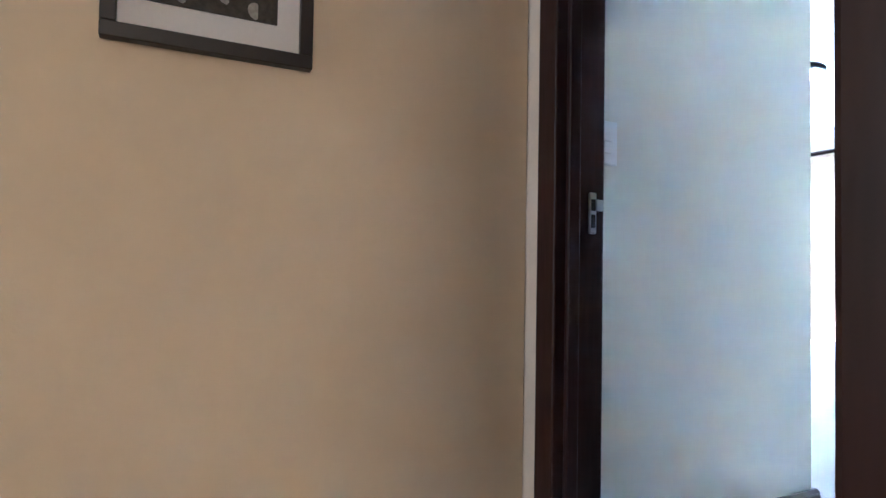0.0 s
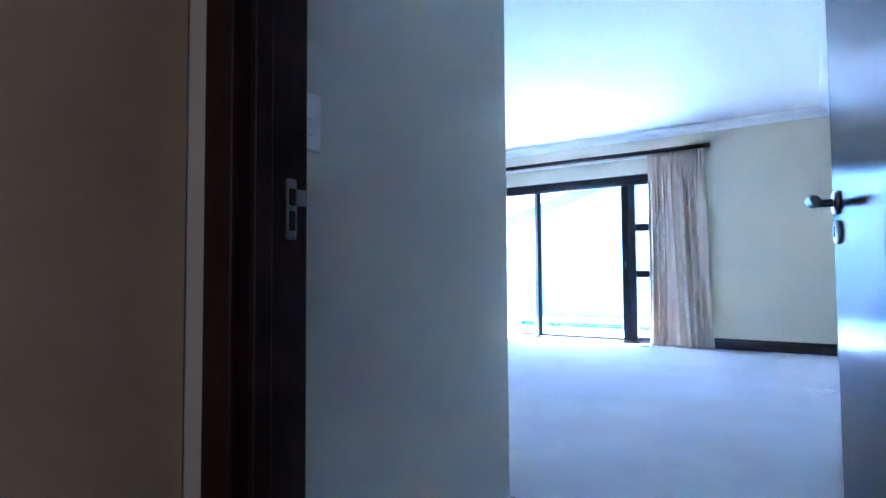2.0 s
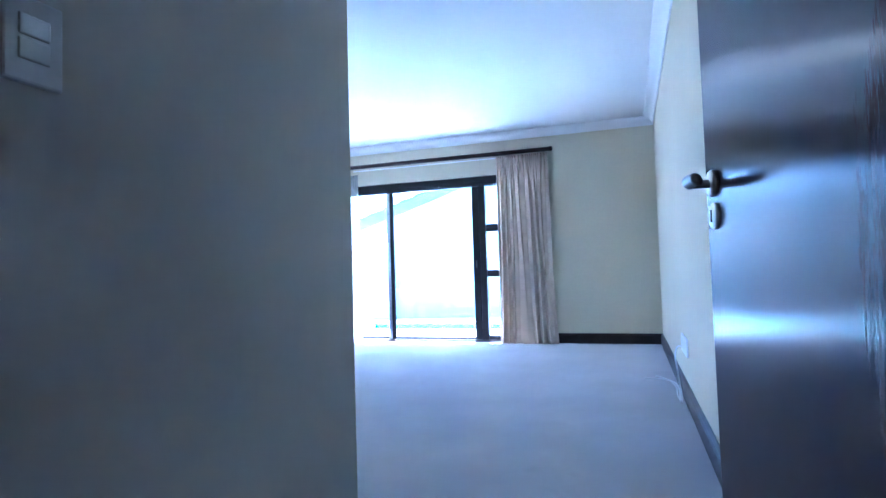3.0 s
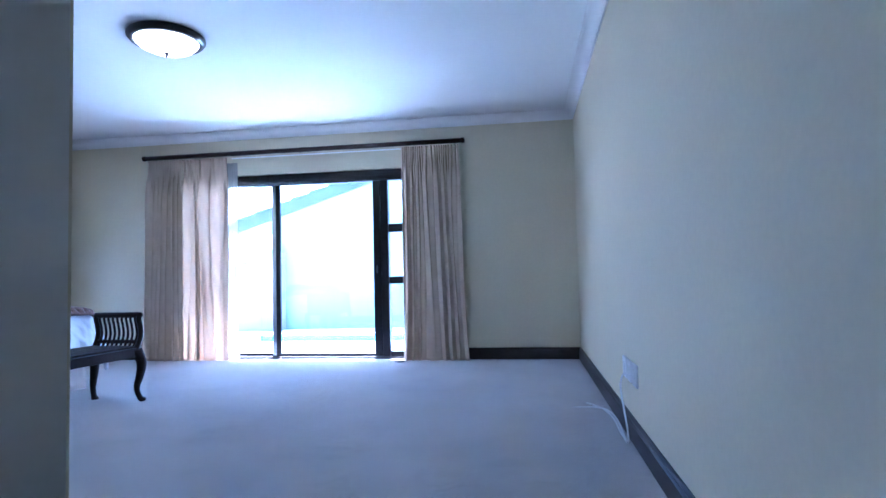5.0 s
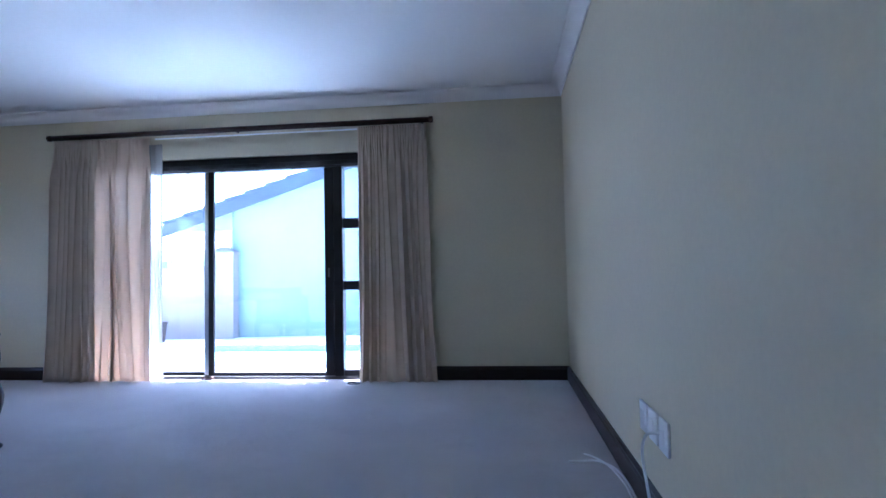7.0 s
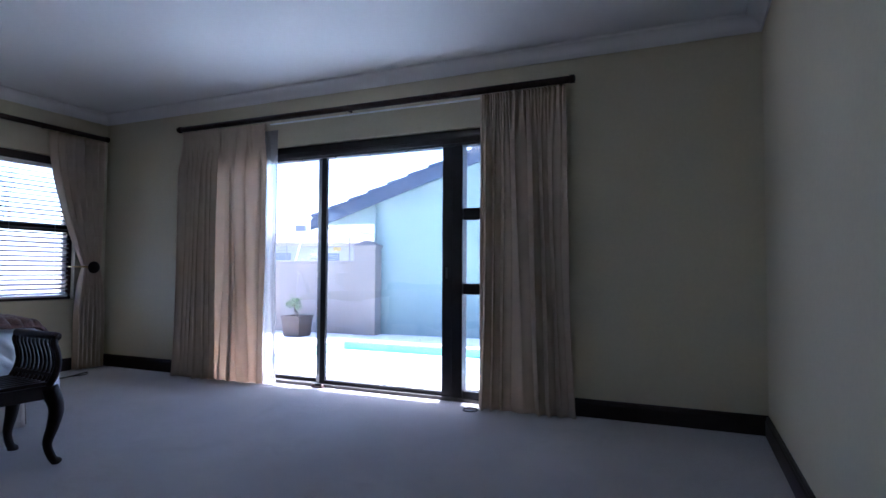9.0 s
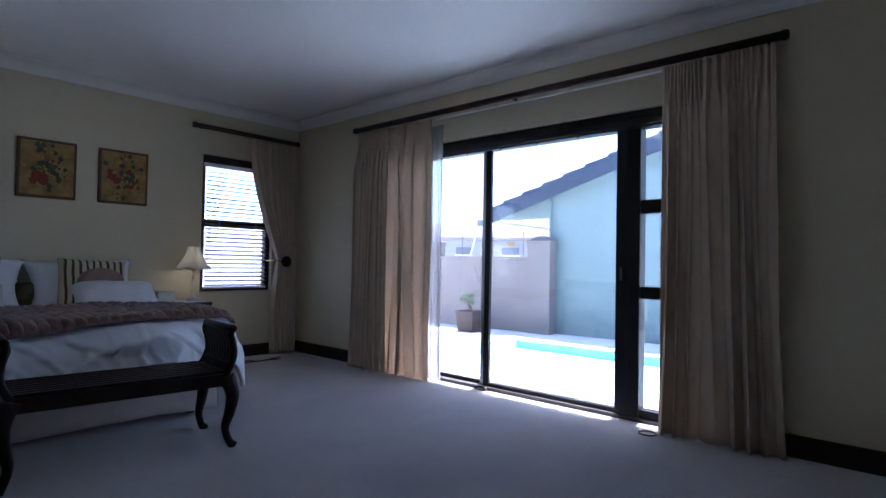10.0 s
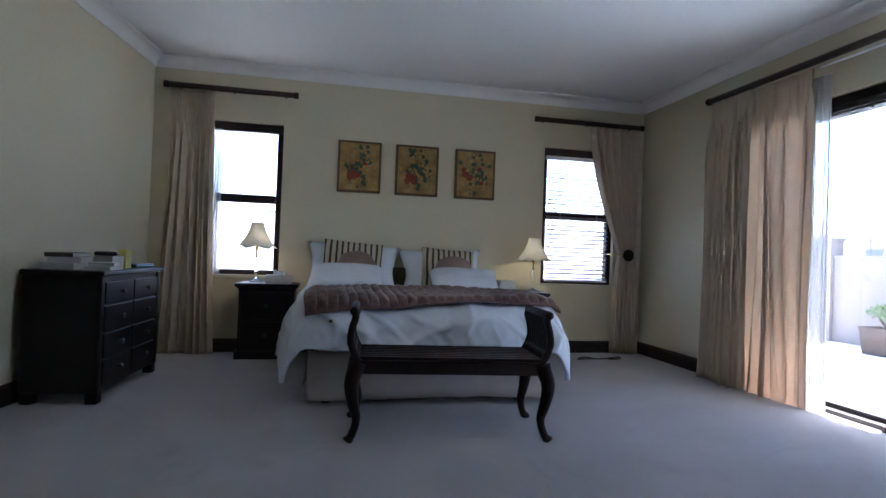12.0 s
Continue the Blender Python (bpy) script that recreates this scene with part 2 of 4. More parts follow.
def solid(name, bm, material, label, category, kind="", smooth=False):
    return tagged(part(name, bm, material, None, "", smooth), label, category, "", kind)


def B():
    return bmesh.new()


def box(bm, x0, x1, y0, y1, z0, z1, bevel=0.0, m=None):
    r = bmesh.ops.create_cube(bm, size=1.0)
    vs = r["verts"]
    for v in vs:
        v.co = Vector((x0 + (v.co.x + 0.5) * (x1 - x0), y0 + (v.co.y + 0.5) * (y1 - y0), z0 + (v.co.z + 0.5) * (z1 - z0)))
    if bevel:
        es = list({e for v in vs for e in v.link_edges})
        out = bmesh.ops.bevel(bm, geom=es, offset=bevel, segments=2, affect="EDGES", profile=0.5)
        vs = list({v for f in out["faces"] for v in f.verts} | {v for v in vs if v.is_valid})
    if m is not None:
        bmesh.ops.transform(bm, matrix=m, verts=vs)
    return bm


def rings(bm, loops, close_ends=True, close_ring=True):
    """Joins loops of points into a skin."""
    vs = [[bm.verts.new(p) for p in loop] for loop in loops]
    n = len(vs[0])
    for a, b in zip(vs, vs[1:]):
        for i in range(n if close_ring else n - 1):
            j = (i + 1) % n
            bm.faces.new((a[i], a[j], b[j], b[i]))
    if close_ends and close_ring:
        bm.faces.new(vs[0][::-1])
        bm.faces.new(vs[-1])
    return bm


def lathe(bm, profile, n=24, at=(0, 0, 0)):
    loops = []
    for r, z in profile:
        loops.append([(at[0] + max(r, 0.0005) * math.cos(2 * math.pi * i / n), at[1] + max(r, 0.0005) * math.sin(2 * math.pi * i / n), at[2] + z) for i in range(n)])
    return rings(bm, loops)


def tube(bm, pts, r, n=10, squash=1.0):
    pts = [Vector(p) for p in pts]
    rs = r if isinstance(r, (list, tuple)) else [r] * len(pts)
    loops = []
    side = None
    for i, p in enumerate(pts):
        d = (pts[min(i + 1, len(pts) - 1)] - pts[max(i - 1, 0)]).normalized()
        if side is None:
            side = d.orthogonal().normalized()
        side = (side - d * side.dot(d)).normalized()
        up = d.cross(side)
        loops.append([p + rs[i] * (math.cos(2 * math.pi * k / n) * side + squash * math.sin(2 * math.pi * k / n) * up) for k in range(n)])
    return rings(bm, loops)


def prism(bm, outline, p0, p1, up=(0, 0, 1)):
    """Sweeps an outline of (out, up) offsets straight from p0 to p1; out lies to the left of the way."""
    p0, p1, up = Vector(p0), Vector(p1), Vector(up)
    out = up.cross((p1 - p0).normalized())
    return rings(bm, [[p + out * a + up * b for a, b in outline] for p in (p0, p1)])


def smooth_path(pts, n):
    """Catmull-Rom points through pts."""
    pts = [Vector(p) for p in pts]
    ext = [2 * pts[0] - pts[1]] + pts + [2 * pts[-1] - pts[-2]]
    res = []
    for i in range(1, len(ext) - 2):
        a, b, c, d = ext[i - 1 : i + 3]
        for k in range(n):
            t = k / n
            res.append(0.5 * (2 * b + (c - a) * t + (2 * a - 5 * b + 4 * c - d) * t * t + (3 * b - a - 3 * c + d) * t ** 3))
    res.append(pts[-1])
    return res


def grid(bm, nu, nv, f):
    vs = [[bm.verts.new(f(i / nu, j / nv)) for j in range(nv + 1)] for i in range(nu + 1)]
    for i in range(nu):
        for j in range(nv):
            bm.faces.new((vs[i][j], vs[i + 1][j], vs[i + 1][j + 1], vs[i][j + 1]))
    return bm


def thicken(ob, t):
    md = ob.modifiers.new("thickness", "SOLIDIFY")
    md.thickness, md.offset = t, 0
    return ob


# ---- plan ----
E, S, N = 9.745, 2.155, 8.42           # east, south and north wall faces
H = 2.70                               # ceiling
WS, WN = (4.18, 3.275), (4.80, N)       # the west wall's ends
DX0, DX1 = 2.88, 2.99                  # the wall that holds the bedroom door
T = 0.24                               # outer walls
SK = 0.125                             # skirting height

floor = solid("floor", box(B(), -1.2, E + 0.10, -1.6, N + 0.12, -0.2, 0.0), CARPET, "grey-beige cut pile carpet with faint tread marks", "carpet", "structure")
ceiling = solid("ceiling", box(B(), -1.2, E + T, -1.6, N + T, H, H + 0.15), CEILING, "smooth white painted ceiling", "ceiling", "structure")

# east wall with the glazed door's opening
OY0, OY1, OZ = 3.72, 6.95, 2.17
bm = B()
box(bm, E, E + T, S - T, OY0, 0, H)
box(bm, E, E + T, OY1, N + T, 0, H)
box(bm, E, E + T, OY0, OY1, OZ, H)
solid("wall_east", bm, PAINT, "cream painted plaster wall with a wide glazed opening", "wall", "structure")
# north wall with two windows
W1, W2, WZ0, WZ1 = (5.02, 5.95), (8.60, 9.42), 0.72, 2.165
bm = B()
for a, b in ((WN[0] - 0.3, W1[0]), (W1[1], W2[0]), (W2[1], E)):
    box(bm, a, b, N, N + T, 0, H)
for a, b in (W1, W2):
    box(bm, a, b, N, N + T, 0, WZ0)
    box(bm, a, b, N, N + T, WZ1, H)
solid("wall_north", bm, PAINT, "cream painted plaster wall with two windows", "wall", "structure")
solid("wall_south", box(B(), DX0, E, S - 0.14, S, 0, H), PAINT, "plain cream painted plaster wall", "wall", "structure")
bm = B()
ws, wn = Vector((*WS, 0)), Vector((*WN, 0))
across = Vector((wn.y - ws.y, -(wn.x - ws.x), 0)).normalized()
loop = [ws, wn, wn - across * 0.15 , ws - across * 0.15]
rings(bm, [[p + Vector((0, 0, z)) for p in loop] for z in (0, H)])
solid("wall_west", bm, PAINT, "plain cream painted plaster wall", "wall", "structure")
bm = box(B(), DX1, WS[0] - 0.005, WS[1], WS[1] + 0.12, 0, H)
solid("wall_passage", bm, PAINT_DAYLIT, "short entrance passage wall, paled in colour to stand in for bluish daylight", "wall", "structure")

# door wall between hall and bedroom
DJ0, DJ1, DH = 2.185, 3.015, 2.05
HN, HS = 3.135, 2.20
bm = B()
box(bm, DX0, DX1, DJ1 + 0.065, WS[1] + 0.12, 0, H)
box(bm, DX0, DX1, S, DJ1 + 0.065, DH + 0.065, H)
solid("wall_door", bm, PLASTER_PALE, "pale plaster wall round the bedroom door", "wall", "structure")
solid("wall_hall_north", box(B(), -1.2, DX0 - 0.003, HN, HN + 0.12, 0, H), PAINT_TAN, "tan painted plaster wall of the hall", "wall", "structure")
bm = B()
box(bm, 2.46, DX0 - 0.003, HS - 0.13, HS, 0, H)
box(bm, -1.2, 1.50, HS - 0.13, HS, 0, H)
box(bm, 1.50, 2.46, HS - 0.13, HS, 2.12, H)
solid("wall_hall_south", bm, PAINT_TAN, "tan painted hall wall with an open doorway", "wall", "structure")
# the room behind the start and the hall's far end, closed all round
bm = B()
box(bm, -1.2, 0.60, -1.6, -1.46, 0, H)
box(bm, 2.30, 3.10, -1.6, -1.46, 0, H)
box(bm, 0.60, 2.30, -1.6, -1.46, 0, 0.9)
box(bm, 0.60, 2.30, -1.6, -1.46, 2.2, H)
box(bm, 2.96, 3.10, -1.46, HS - 0.14, 0, H)
box(bm, -1.2, -1.06, -1.46, 2.3, 0, H)
box(bm, -1.2, -1.06, 3.05, HN, 0, H)
box(bm, -1.2, -1.06, 2.3, 3.05, 0, 0.7)
box(bm, -1.2, -1.06, 2.3, 3.05, 2.2, H)
# Opaque unseen curtains, added to close the two openings behind the fill lamps.
BACK_CLOTH = cloth("drawn ochre curtain cloth", (0.87, 0.69, 0.50), 0.0)
ob = part("back_curtain", grid(B(), 90, 4, lambda u, v: (0.50 + 1.9 * u, -1.43 + 0.02 * math.sin(70 * u), 2.3 - 2.28 * v)), BACK_CLOTH, None, "", True)
tagged(ob, "added unseen ochre curtain over an opening in the room behind the hall", "curtain")
ob = part("hall_curtain", grid(B(), 50, 4, lambda u, v: (-1.03 + 0.015 * math.sin(50 * u), 2.25 + 0.86 * u, 2.3 - 2.28 * v)), BACK_CLOTH, None, "", True)
tagged(ob, "added unseen ochre curtain over an opening at the hall's end", "curtain")
solid("wall_back_room", bm, PAINT_TAN, "tan painted walls of the room behind the hall", "wall", "structure")


def skirting(p0, p1, label="dark stained wooden skirting board"):
    prof = [(0, 0), (0.022, 0), (0.022, SK - 0.03), (0.016, SK - 0.018), (0.018, SK - 0.010), (0.008, SK), (0, SK)]
    solid("baseboard", prism(B(), prof, p0, p1), DARK_H, label, "skirting board", "structure")


def cornice(p0, p1):
    prof = [(0, -0.10), (0.012, -0.10), (0.014, -0.088)]
    for k in range(9):
        a = k / 8 * math.pi / 2
        prof.append((0.014 + 0.075 * (1 - math.cos(a)), -0.088 + 0.070 * math.sin(a)))
    prof += [(0.100, -0.014), (0.104, 0), (0, 0)]
    solid("trim", prism(B(), prof, p0, p1), CORNICE, "white coved plaster cornice", "cornice", "structure")


skirting((DX1 + 0.02, S, 0), (E - 0.022, S, 0))
skirting((E, S, 0), (E, OY0 - 0.02, 0))
skirting((E, OY1 + 0.02, 0), (E, N - 0.022, 0))
skirting((E, N, 0), (WN[0], N, 0))
skirting((*WN, 0), (*WS, 0))
skirting((WS[0] + 0.022, WS[1], 0), (DX1 + 0.01, WS[1], 0))
cornice((DX1, S, H), (E, S, H))
cornice((E, S, H), (E, N, H))
cornice((E, N, H), (WN[0], N, H))
cornice((*WN, H), (*WS, H))


# ---- glazed sliding door ----
def slat_frame(parent, name, x0, x1, y0, y1, z0, z1, material=FRAME_DARK, bevel=0.006, label=""):
    return part(name, box(B(), x0, x1, y0, y1, z0, z1, bevel), material, parent, label)


door_glazed = thing("door_2", pose(E + 0.06, 0, 0), "dark timber framed sliding glass door with a side light", "glazed door", "", "structure")
slat_frame(door_glazed, "head", -0.03, 0.07, OY0, OY1, 2.04, OZ - 0.003, FRAME_DARK)
slat_frame(door_glazed, "head_rail", -0.045, -0.03, OY0, OY1, 2.055, 2.10, FRAME_DARK)
slat_frame(door_glazed, "sill", -0.035, 0.08, OY0, OY1, 0.0, 0.028, TRACK, 0.003, "worn metal sliding track")
slat_frame(door_glazed, "frame_post", -0.03, 0.07, OY0, OY0 + 0.07, 0.028, 2.04)
slat_frame(door_glazed, "frame_post", -0.03, 0.07, OY1 - 0.07, OY1, 0.028, 2.04)
slat_frame(door_glazed, "frame_post", -0.035, 0.07, 4.255, 4.345, 0.028, 2.04)
stile = slat_frame(door_glazed, "stile", -0.015, 0.035, 4.35, 4.44, 0.03, 2.04)
part("lock_plate", box(B(), -0.021, -0.015, 4.388, 4.406, 0.97, 1.06, 0.002), PEWTER, stile, "small dull metal lock plate")
slat_frame(door_glazed, "stile", -0.012, 0.024, 5.572, 5.626, 0.03, 2.04, FRAME_DARK, 0.004)
slat_frame(door_glazed, "stile", 0.028, 0.066, 5.63, 5.69, 0.03, 2.04, STEEL, 0.004, "grey metal edge of the fixed pane")
slat_frame(door_glazed, "glazing_bar", -0.02, 0.06, OY0 + 0.07, 4.255, 1.438, 1.535, FRAME_DARK)
slat_frame(door_glazed, "glazing_bar", -0.02, 0.06, OY0 + 0.07, 4.255, 0.845, 0.932, FRAME_DARK)
slat_frame(door_glazed, "glazing_bar", -0.02, 0.06, OY0 + 0.07, 4.255, 0.028, 0.085, FRAME_DARK)
slat_frame(door_glazed, "bottom_rail", -0.01, 0.03, 4.44, 5.572, 0.03, 0.06, FRAME_DARK, 0.003)
slat_frame(door_glazed, "bottom_rail", 0.03, 0.06, 5.69, OY1 - 0.07, 0.03, 0.06, FRAME_DARK, 0.003)
for y0, y1, z0, z1, x in ((4.44, 5.572, 0.06, 2.04, 0.01), (5.69, OY1 - 0.07, 0.06, 2.04, 0.046), (OY0 + 0.07, 4.255, 0.085, 0.845, 0.02), (OY0 + 0.07, 4.255, 0.932, 1.438, 0.02), (OY0 + 0.07, 4.255, 1.535, 2.04, 0.02)):
    p = part("pane", box(B(), x - 0.002, x + 0.002, y0, y1, z0, z1), PANE, door_glazed)
    p.visible_shadow = False
catch = part("floor_catch", box(B(), -0.075, -0.036, 5.55, 5.67, 0.0, 0.012, 0.004), CATCH, door_glazed, "small worn brown floor catch")
for y in (5.565, 5.655):
    part("catch_knob", lathe(B(), [(0.017, 0.0), (0.018, 0.010), (0.013, 0.020), (0.003, 0.024)], 12, (-0.056, y, 0.010)), CATCH, catch, "", True)
for k in range(6):
    part("roller", lathe(B(), [(0.004, -0.012), (0.012, -0.01), (0.012, 0.0), (0.004, 0.002)], 10, (-0.02, 4.75 + k * 0.36, 2.04)), BLACK, door_glazed)


# ---- north windows ----
def window(name, x0, x1, label):
    w = thing(name, pose(0, N + 0.05, 0), label, "window", "", "structure")
    y0, y1 = 0.0, 0.07
    part("window_frame", box(B(), x0, x1, y0, y1, WZ1 - 0.085, WZ1 - 0.003, 0.005), DARK_H, w)
    part("window_frame", box(B(), x0, x1, y0, y1, WZ0 + 0.003, WZ0 + 0.05, 0.005), DARK_H, w)
    part("window_frame", box(B(), x0, x0 + 0.055, y0, y1, WZ0 + 0.05, WZ1 - 0.085, 0.005), DARK, w)
    part("window_frame", box(B(), x1 - 0.055, x1, y0, y1, WZ0 + 0.05, WZ1 - 0.085, 0.005), DARK, w)
    part("transom", box(B(), x0 + 0.055, x1 - 0.055, -0.005, y1 - 0.005, 1.405, 1.485, 0.005), DARK_H, w)
    for z0, z1 in ((WZ0 + 0.05, 1.405), (1.485, WZ1 - 0.085)):
        p = part("pane", box(B(), x0 + 0.055, x1 - 0.055, 0.033, 0.037, z0, z1), PANE, w)
        p.visible_shadow = False
    return w


win1 = window("window_1", *W1, "dark timber casement window with two panes")
part("stay", tube(B(), [(5.62, -0.01, 1.485), (5.625, -0.012, 1.56)], 0.004, 8), BLACK, win1, "small black window stay")
part("bar", tube(B(), [(W1[0] + 0.05, 0.05, 1.335), (W1[1] - 0.05, 0.05, 1.335)], 0.006, 8), BLACK, win1)
win2 = window("window_2", *W2, "dark timber window behind a slatted blind")
part("window_sill", box(B(), W1[0] - 0.02, W1[1] + 0.02, -0.062, 0.0, WZ0 - 0.03, WZ0 + 0.002, 0.005), PAINT, win1)

blind = thing("venetian_blind", pose(0, N + 0.028, 0), "white venetian blind, lowered, its open slats darkened in colour as if backlit", "blind")
part("head_rail", box(B(), W2[0] + 0.03, W2[1] - 0.03, -0.02, 0.02, WZ1 - 0.13, WZ1 - 0.09, 0.003), PLASTIC, blind)
slat_mesh = None
z = WZ0 + 0.065
# White slats coloured dark grey, so that their backlit shade reads as lines.
SLAT_BACKLIT = mat("blind slat with backlit shade", (0.27, 0.258, 0.255), rough=0.45, vary=0.03)
while z < WZ1 - 0.14:
    if slat_mesh is None:
        bm = B()
        rings(bm, [[(x, 0.022 * math.cos(a), 0.006 * math.sin(a) * (1 if a < math.pi else 0.45)) for a in [2 * math.pi * k / 10 for k in range(10)]] for x in (W2[0] + 0.06, W2[1] - 0.06)])
        slat_mesh = part("slat", bm, SLAT_BACKLIT, blind)
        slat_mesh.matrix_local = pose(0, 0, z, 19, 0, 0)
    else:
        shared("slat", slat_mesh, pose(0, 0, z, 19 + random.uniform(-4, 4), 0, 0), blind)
    z += 0.046
for x in (W2[0] + 0.2, W2[1] - 0.2):
    part("ladder_cord", tube(B(), [(x, -0.02, WZ0 + 0.06), (x, -0.02, WZ1 - 0.1)], 0.0015, 6), PLASTIC, blind)
part("bottom_rail", box(B(), W2[0] + 0.06, W2[1] - 0.06, -0.02, 0.02, WZ0 + 0.028, WZ0 + 0.048, 0.003), PLASTIC, blind)


# ---- curtain rods and curtains ----
def rod(p0, p1, r, label, wall_out):
    p0, p1 = Vector(p0), Vector(p1)
    d = (p1 - p0).normalized()
    t = thing("curtain_rod", Matrix.Translation(p0), label, "curtain rod", "curtain rods")
    L = (p1 - p0).length
    part("pole", tube(B(), [d * 0.04, d * (L - 0.04)], r, 16), ROD_WOOD, t, "", True)
    for a in (0.0, L):
        s = 1 if a == 0 else -1
        pts = [d * (a + s * k) for k in (0.0, 0.004, 0.03, 0.034, 0.045)]
        part("finial", tube(B(), pts, [r * 0.7, r * 1.12, r * 1.2, r * 1.2, r * 0.95], 16), ROD_WOOD, t)
    wall_out = Vector(wall_out)
    for a in (0.12, L / 2, L - 0.12):
        part("bracket", tube(B(), [d * a, d * a + wall_out], 0.012, 8), DARK, t)
    return t


rod((E - 0.105, 3.34, 2.415), (E - 0.105, 7.24, 2.415), 0.026, "long dark wooden curtain rod above the glazed door", (0.105, 0, 0))
rod((4.90, N - 0.10, 2.425), (6.08, N - 0.10, 2.425), 0.026, "short dark wooden curtain rod above a window", (0, 0.10, 0))
rod((8.44, N - 0.10, 2.42), (9.68, N - 0.10, 2.42), 0.026, "short dark wooden curtain rod above a window", (0, 0.10, 0))
track = solid("curtain_track", box(B(), E - 0.10, E - 0.085, 4.05, 6.1, 2.355, 2.367, 0.002), PLASTIC, "thin white curtain track under the wooden rod", "curtain track")


def curtain(name, m, w_top, w_bot, height, folds, depth, material, label, seed, shift=0.0, ragged=0.006, loose=1.0):
    """Hangs along its own x from the top at z = height; folds deepen downwards below a gathered heading."""
    rnd = random.Random(seed)
    ph = [rnd.uniform(0, 6.28) for _ in range(10)]
    bm = B()

    def f(u, v):
        # tight pencil pleats at the heading run together into fewer, deep, upright folds
        phase = folds * u + loose * (0.42 * math.sin(4.3 * u + ph[0]) + 0.26 * math.sin(11.0 * u + ph[1]) + 0.12 * math.sin(2.2 * v + 7 * u + ph[2]) + 0.05 * math.sin(6.0 * v + 17 * u + ph[6]))
        a = 2 * math.pi * phase
        s = min(1.0, max(0.0, v - 0.03) / 0.16)
        s = s * s * (3 - 2 * s)
        head = math.exp(-((v - 0.035) / 0.02) ** 2)
        deep = 0.66 + 0.34 * math.sin(4.1 * u * folds / 3 + ph[3] + 0.9 * loose * math.sin(2.1 * v + ph[7]))
        big = math.sin(a) + 0.30 * math.sin(2 * a + ph[4]) * (0.6 + 0.4 * math.sin(9 * u + ph[9]))
        fine = 0.42 * math.sin(3 * a + ph[4]) + 0.20 * math.sin(5.3 * a + ph[5])
        y = depth * ((1 - s) * fine + s * big * deep * (0.86 + 0.22 * v)) * (1 - 0.35 * head)
        w = w_top + (w_bot - w_top) * (0.35 * v + 0.65 * v * v)
        swing = loose * (0.012 * math.sin(2.6 * v + ph[6] + 5 * u) + 0.004 * math.sin(6.0 * v + ph[7] + 9 * u)) * v
        x = (u - 0.5) * w + 0.20 * w / folds * math.sin(2 * a + 0.4) * s * deep + swing + shift * v
        z = height * (1 - v) + ragged * math.sin(3.1 * math.pi * u + ph[8]) * v + 0.010 * abs(math.sin(1.5 * a)) * (1 - s)
        return (x, y, max(z - 0.016, -0.010))

    grid(bm, int(folds * 22), 40, f)
    ob = part("panel", bm, material, None, "", True)
    thicken(ob, 0.003)
    ob.name = name
    ob.matrix_world = m
    return tagged(ob, label, "curtain", "taupe curtains")


curtain("curtain", pose(E - 0.105, 3.735, 0.012, 0, 0, 90), 0.65, 0.73, 2.375, 8, 0.06, CURTAIN, "taupe pleated curtain drawn aside, beside the glazed door", 3, -0.03)
curtain("curtain", pose(E - 0.105, 6.945, 0.012, 0, 0, 90), 0.46, 0.56, 2.375, 6, 0.06, CURTAIN, "taupe pleated curtain gathered at the glazed door", 5, 0.03)
curtain("thin_curtain", pose(E - 0.085, 6.48, 0.012, 0, 0, 90), 0.62, 0.68, 2.375, 4.5, 0.036, CURTAIN_THIN, "thin taupe curtain with sun glowing through its hem", 8, 0.0, 0.006, 1.7)
curtain("net_curtain", pose(E - 0.035, 6.15, 0.03, 0, 0, 90), 0.18, 0.20, 2.30, 4, 0.016, NET, "narrow sheer net curtain at the edge of the drawn curtain", 21, -0.02)
curtain("curtain", pose(5.155, N - 0.10, 0.012), 0.37, 0.54, 2.385, 5.5, 0.05, CURTAIN, "taupe pleated curtain hanging straight beside a window", 11, -0.03)
curtain("net_curtain", pose(5.27, N + 0.02, WZ0 + 0.01), 0.26, 0.28, 1.36, 6, 0.012, NET, "narrow pale net curtain in the window", 12)


def tied_curtain():
    """A curtain that is drawn to the wall by a tieback a third of the way up."""
    rnd = random.Random(4)
    ph = [rnd.uniform(0, 6.28) for _ in range(4)]
    top, tie, low = (9.09, 9.66, 2.385), (9.44, 9.62, 1.05), (9.38, 9.68, 0.012)

    def f(u, v):
        z = top[2] * (1 - v) + low[2] * v
        if z > tie[2]:
            s = (top[2] - z) / (top[2] - tie[2])
            e = s * s * (1.6 - 0.6 * s)
            a, b = top[0] + (tie[0] - top[0]) * e, top[1] + (tie[1] - top[1]) * e
        else:
            s = (tie[2] - z) / (tie[2] - low[2])
            e = min(1, s * 2.2) ** 0.6
            a, b = tie[0] + (low[0] - tie[0]) * e, tie[1] + (low[1] - tie[1]) * e
        pinch = 1 - 0.55 * math.exp(-((z - tie[2]) / 0.12) ** 2)
        fold = math.sin(2 * math.pi * 7 * u + ph[0] + 0.7 * math.sin(6 * u + ph[1]))
        return (a + (b - a) * u, 0.042 * pinch * fold + 0.012 * math.sin(2 * math.pi * 15 * u) * (1 - v), z)

    ob = part("curtain", grid(B(), 98, 34, f), CURTAIN, None, "", True)
    thicken(ob, 0.003)
    ob.matrix_world = pose(0, N - 0.10, 0)
    tagged(ob, "taupe curtain held back by a dark wooden tieback", "curtain", "taupe curtains")


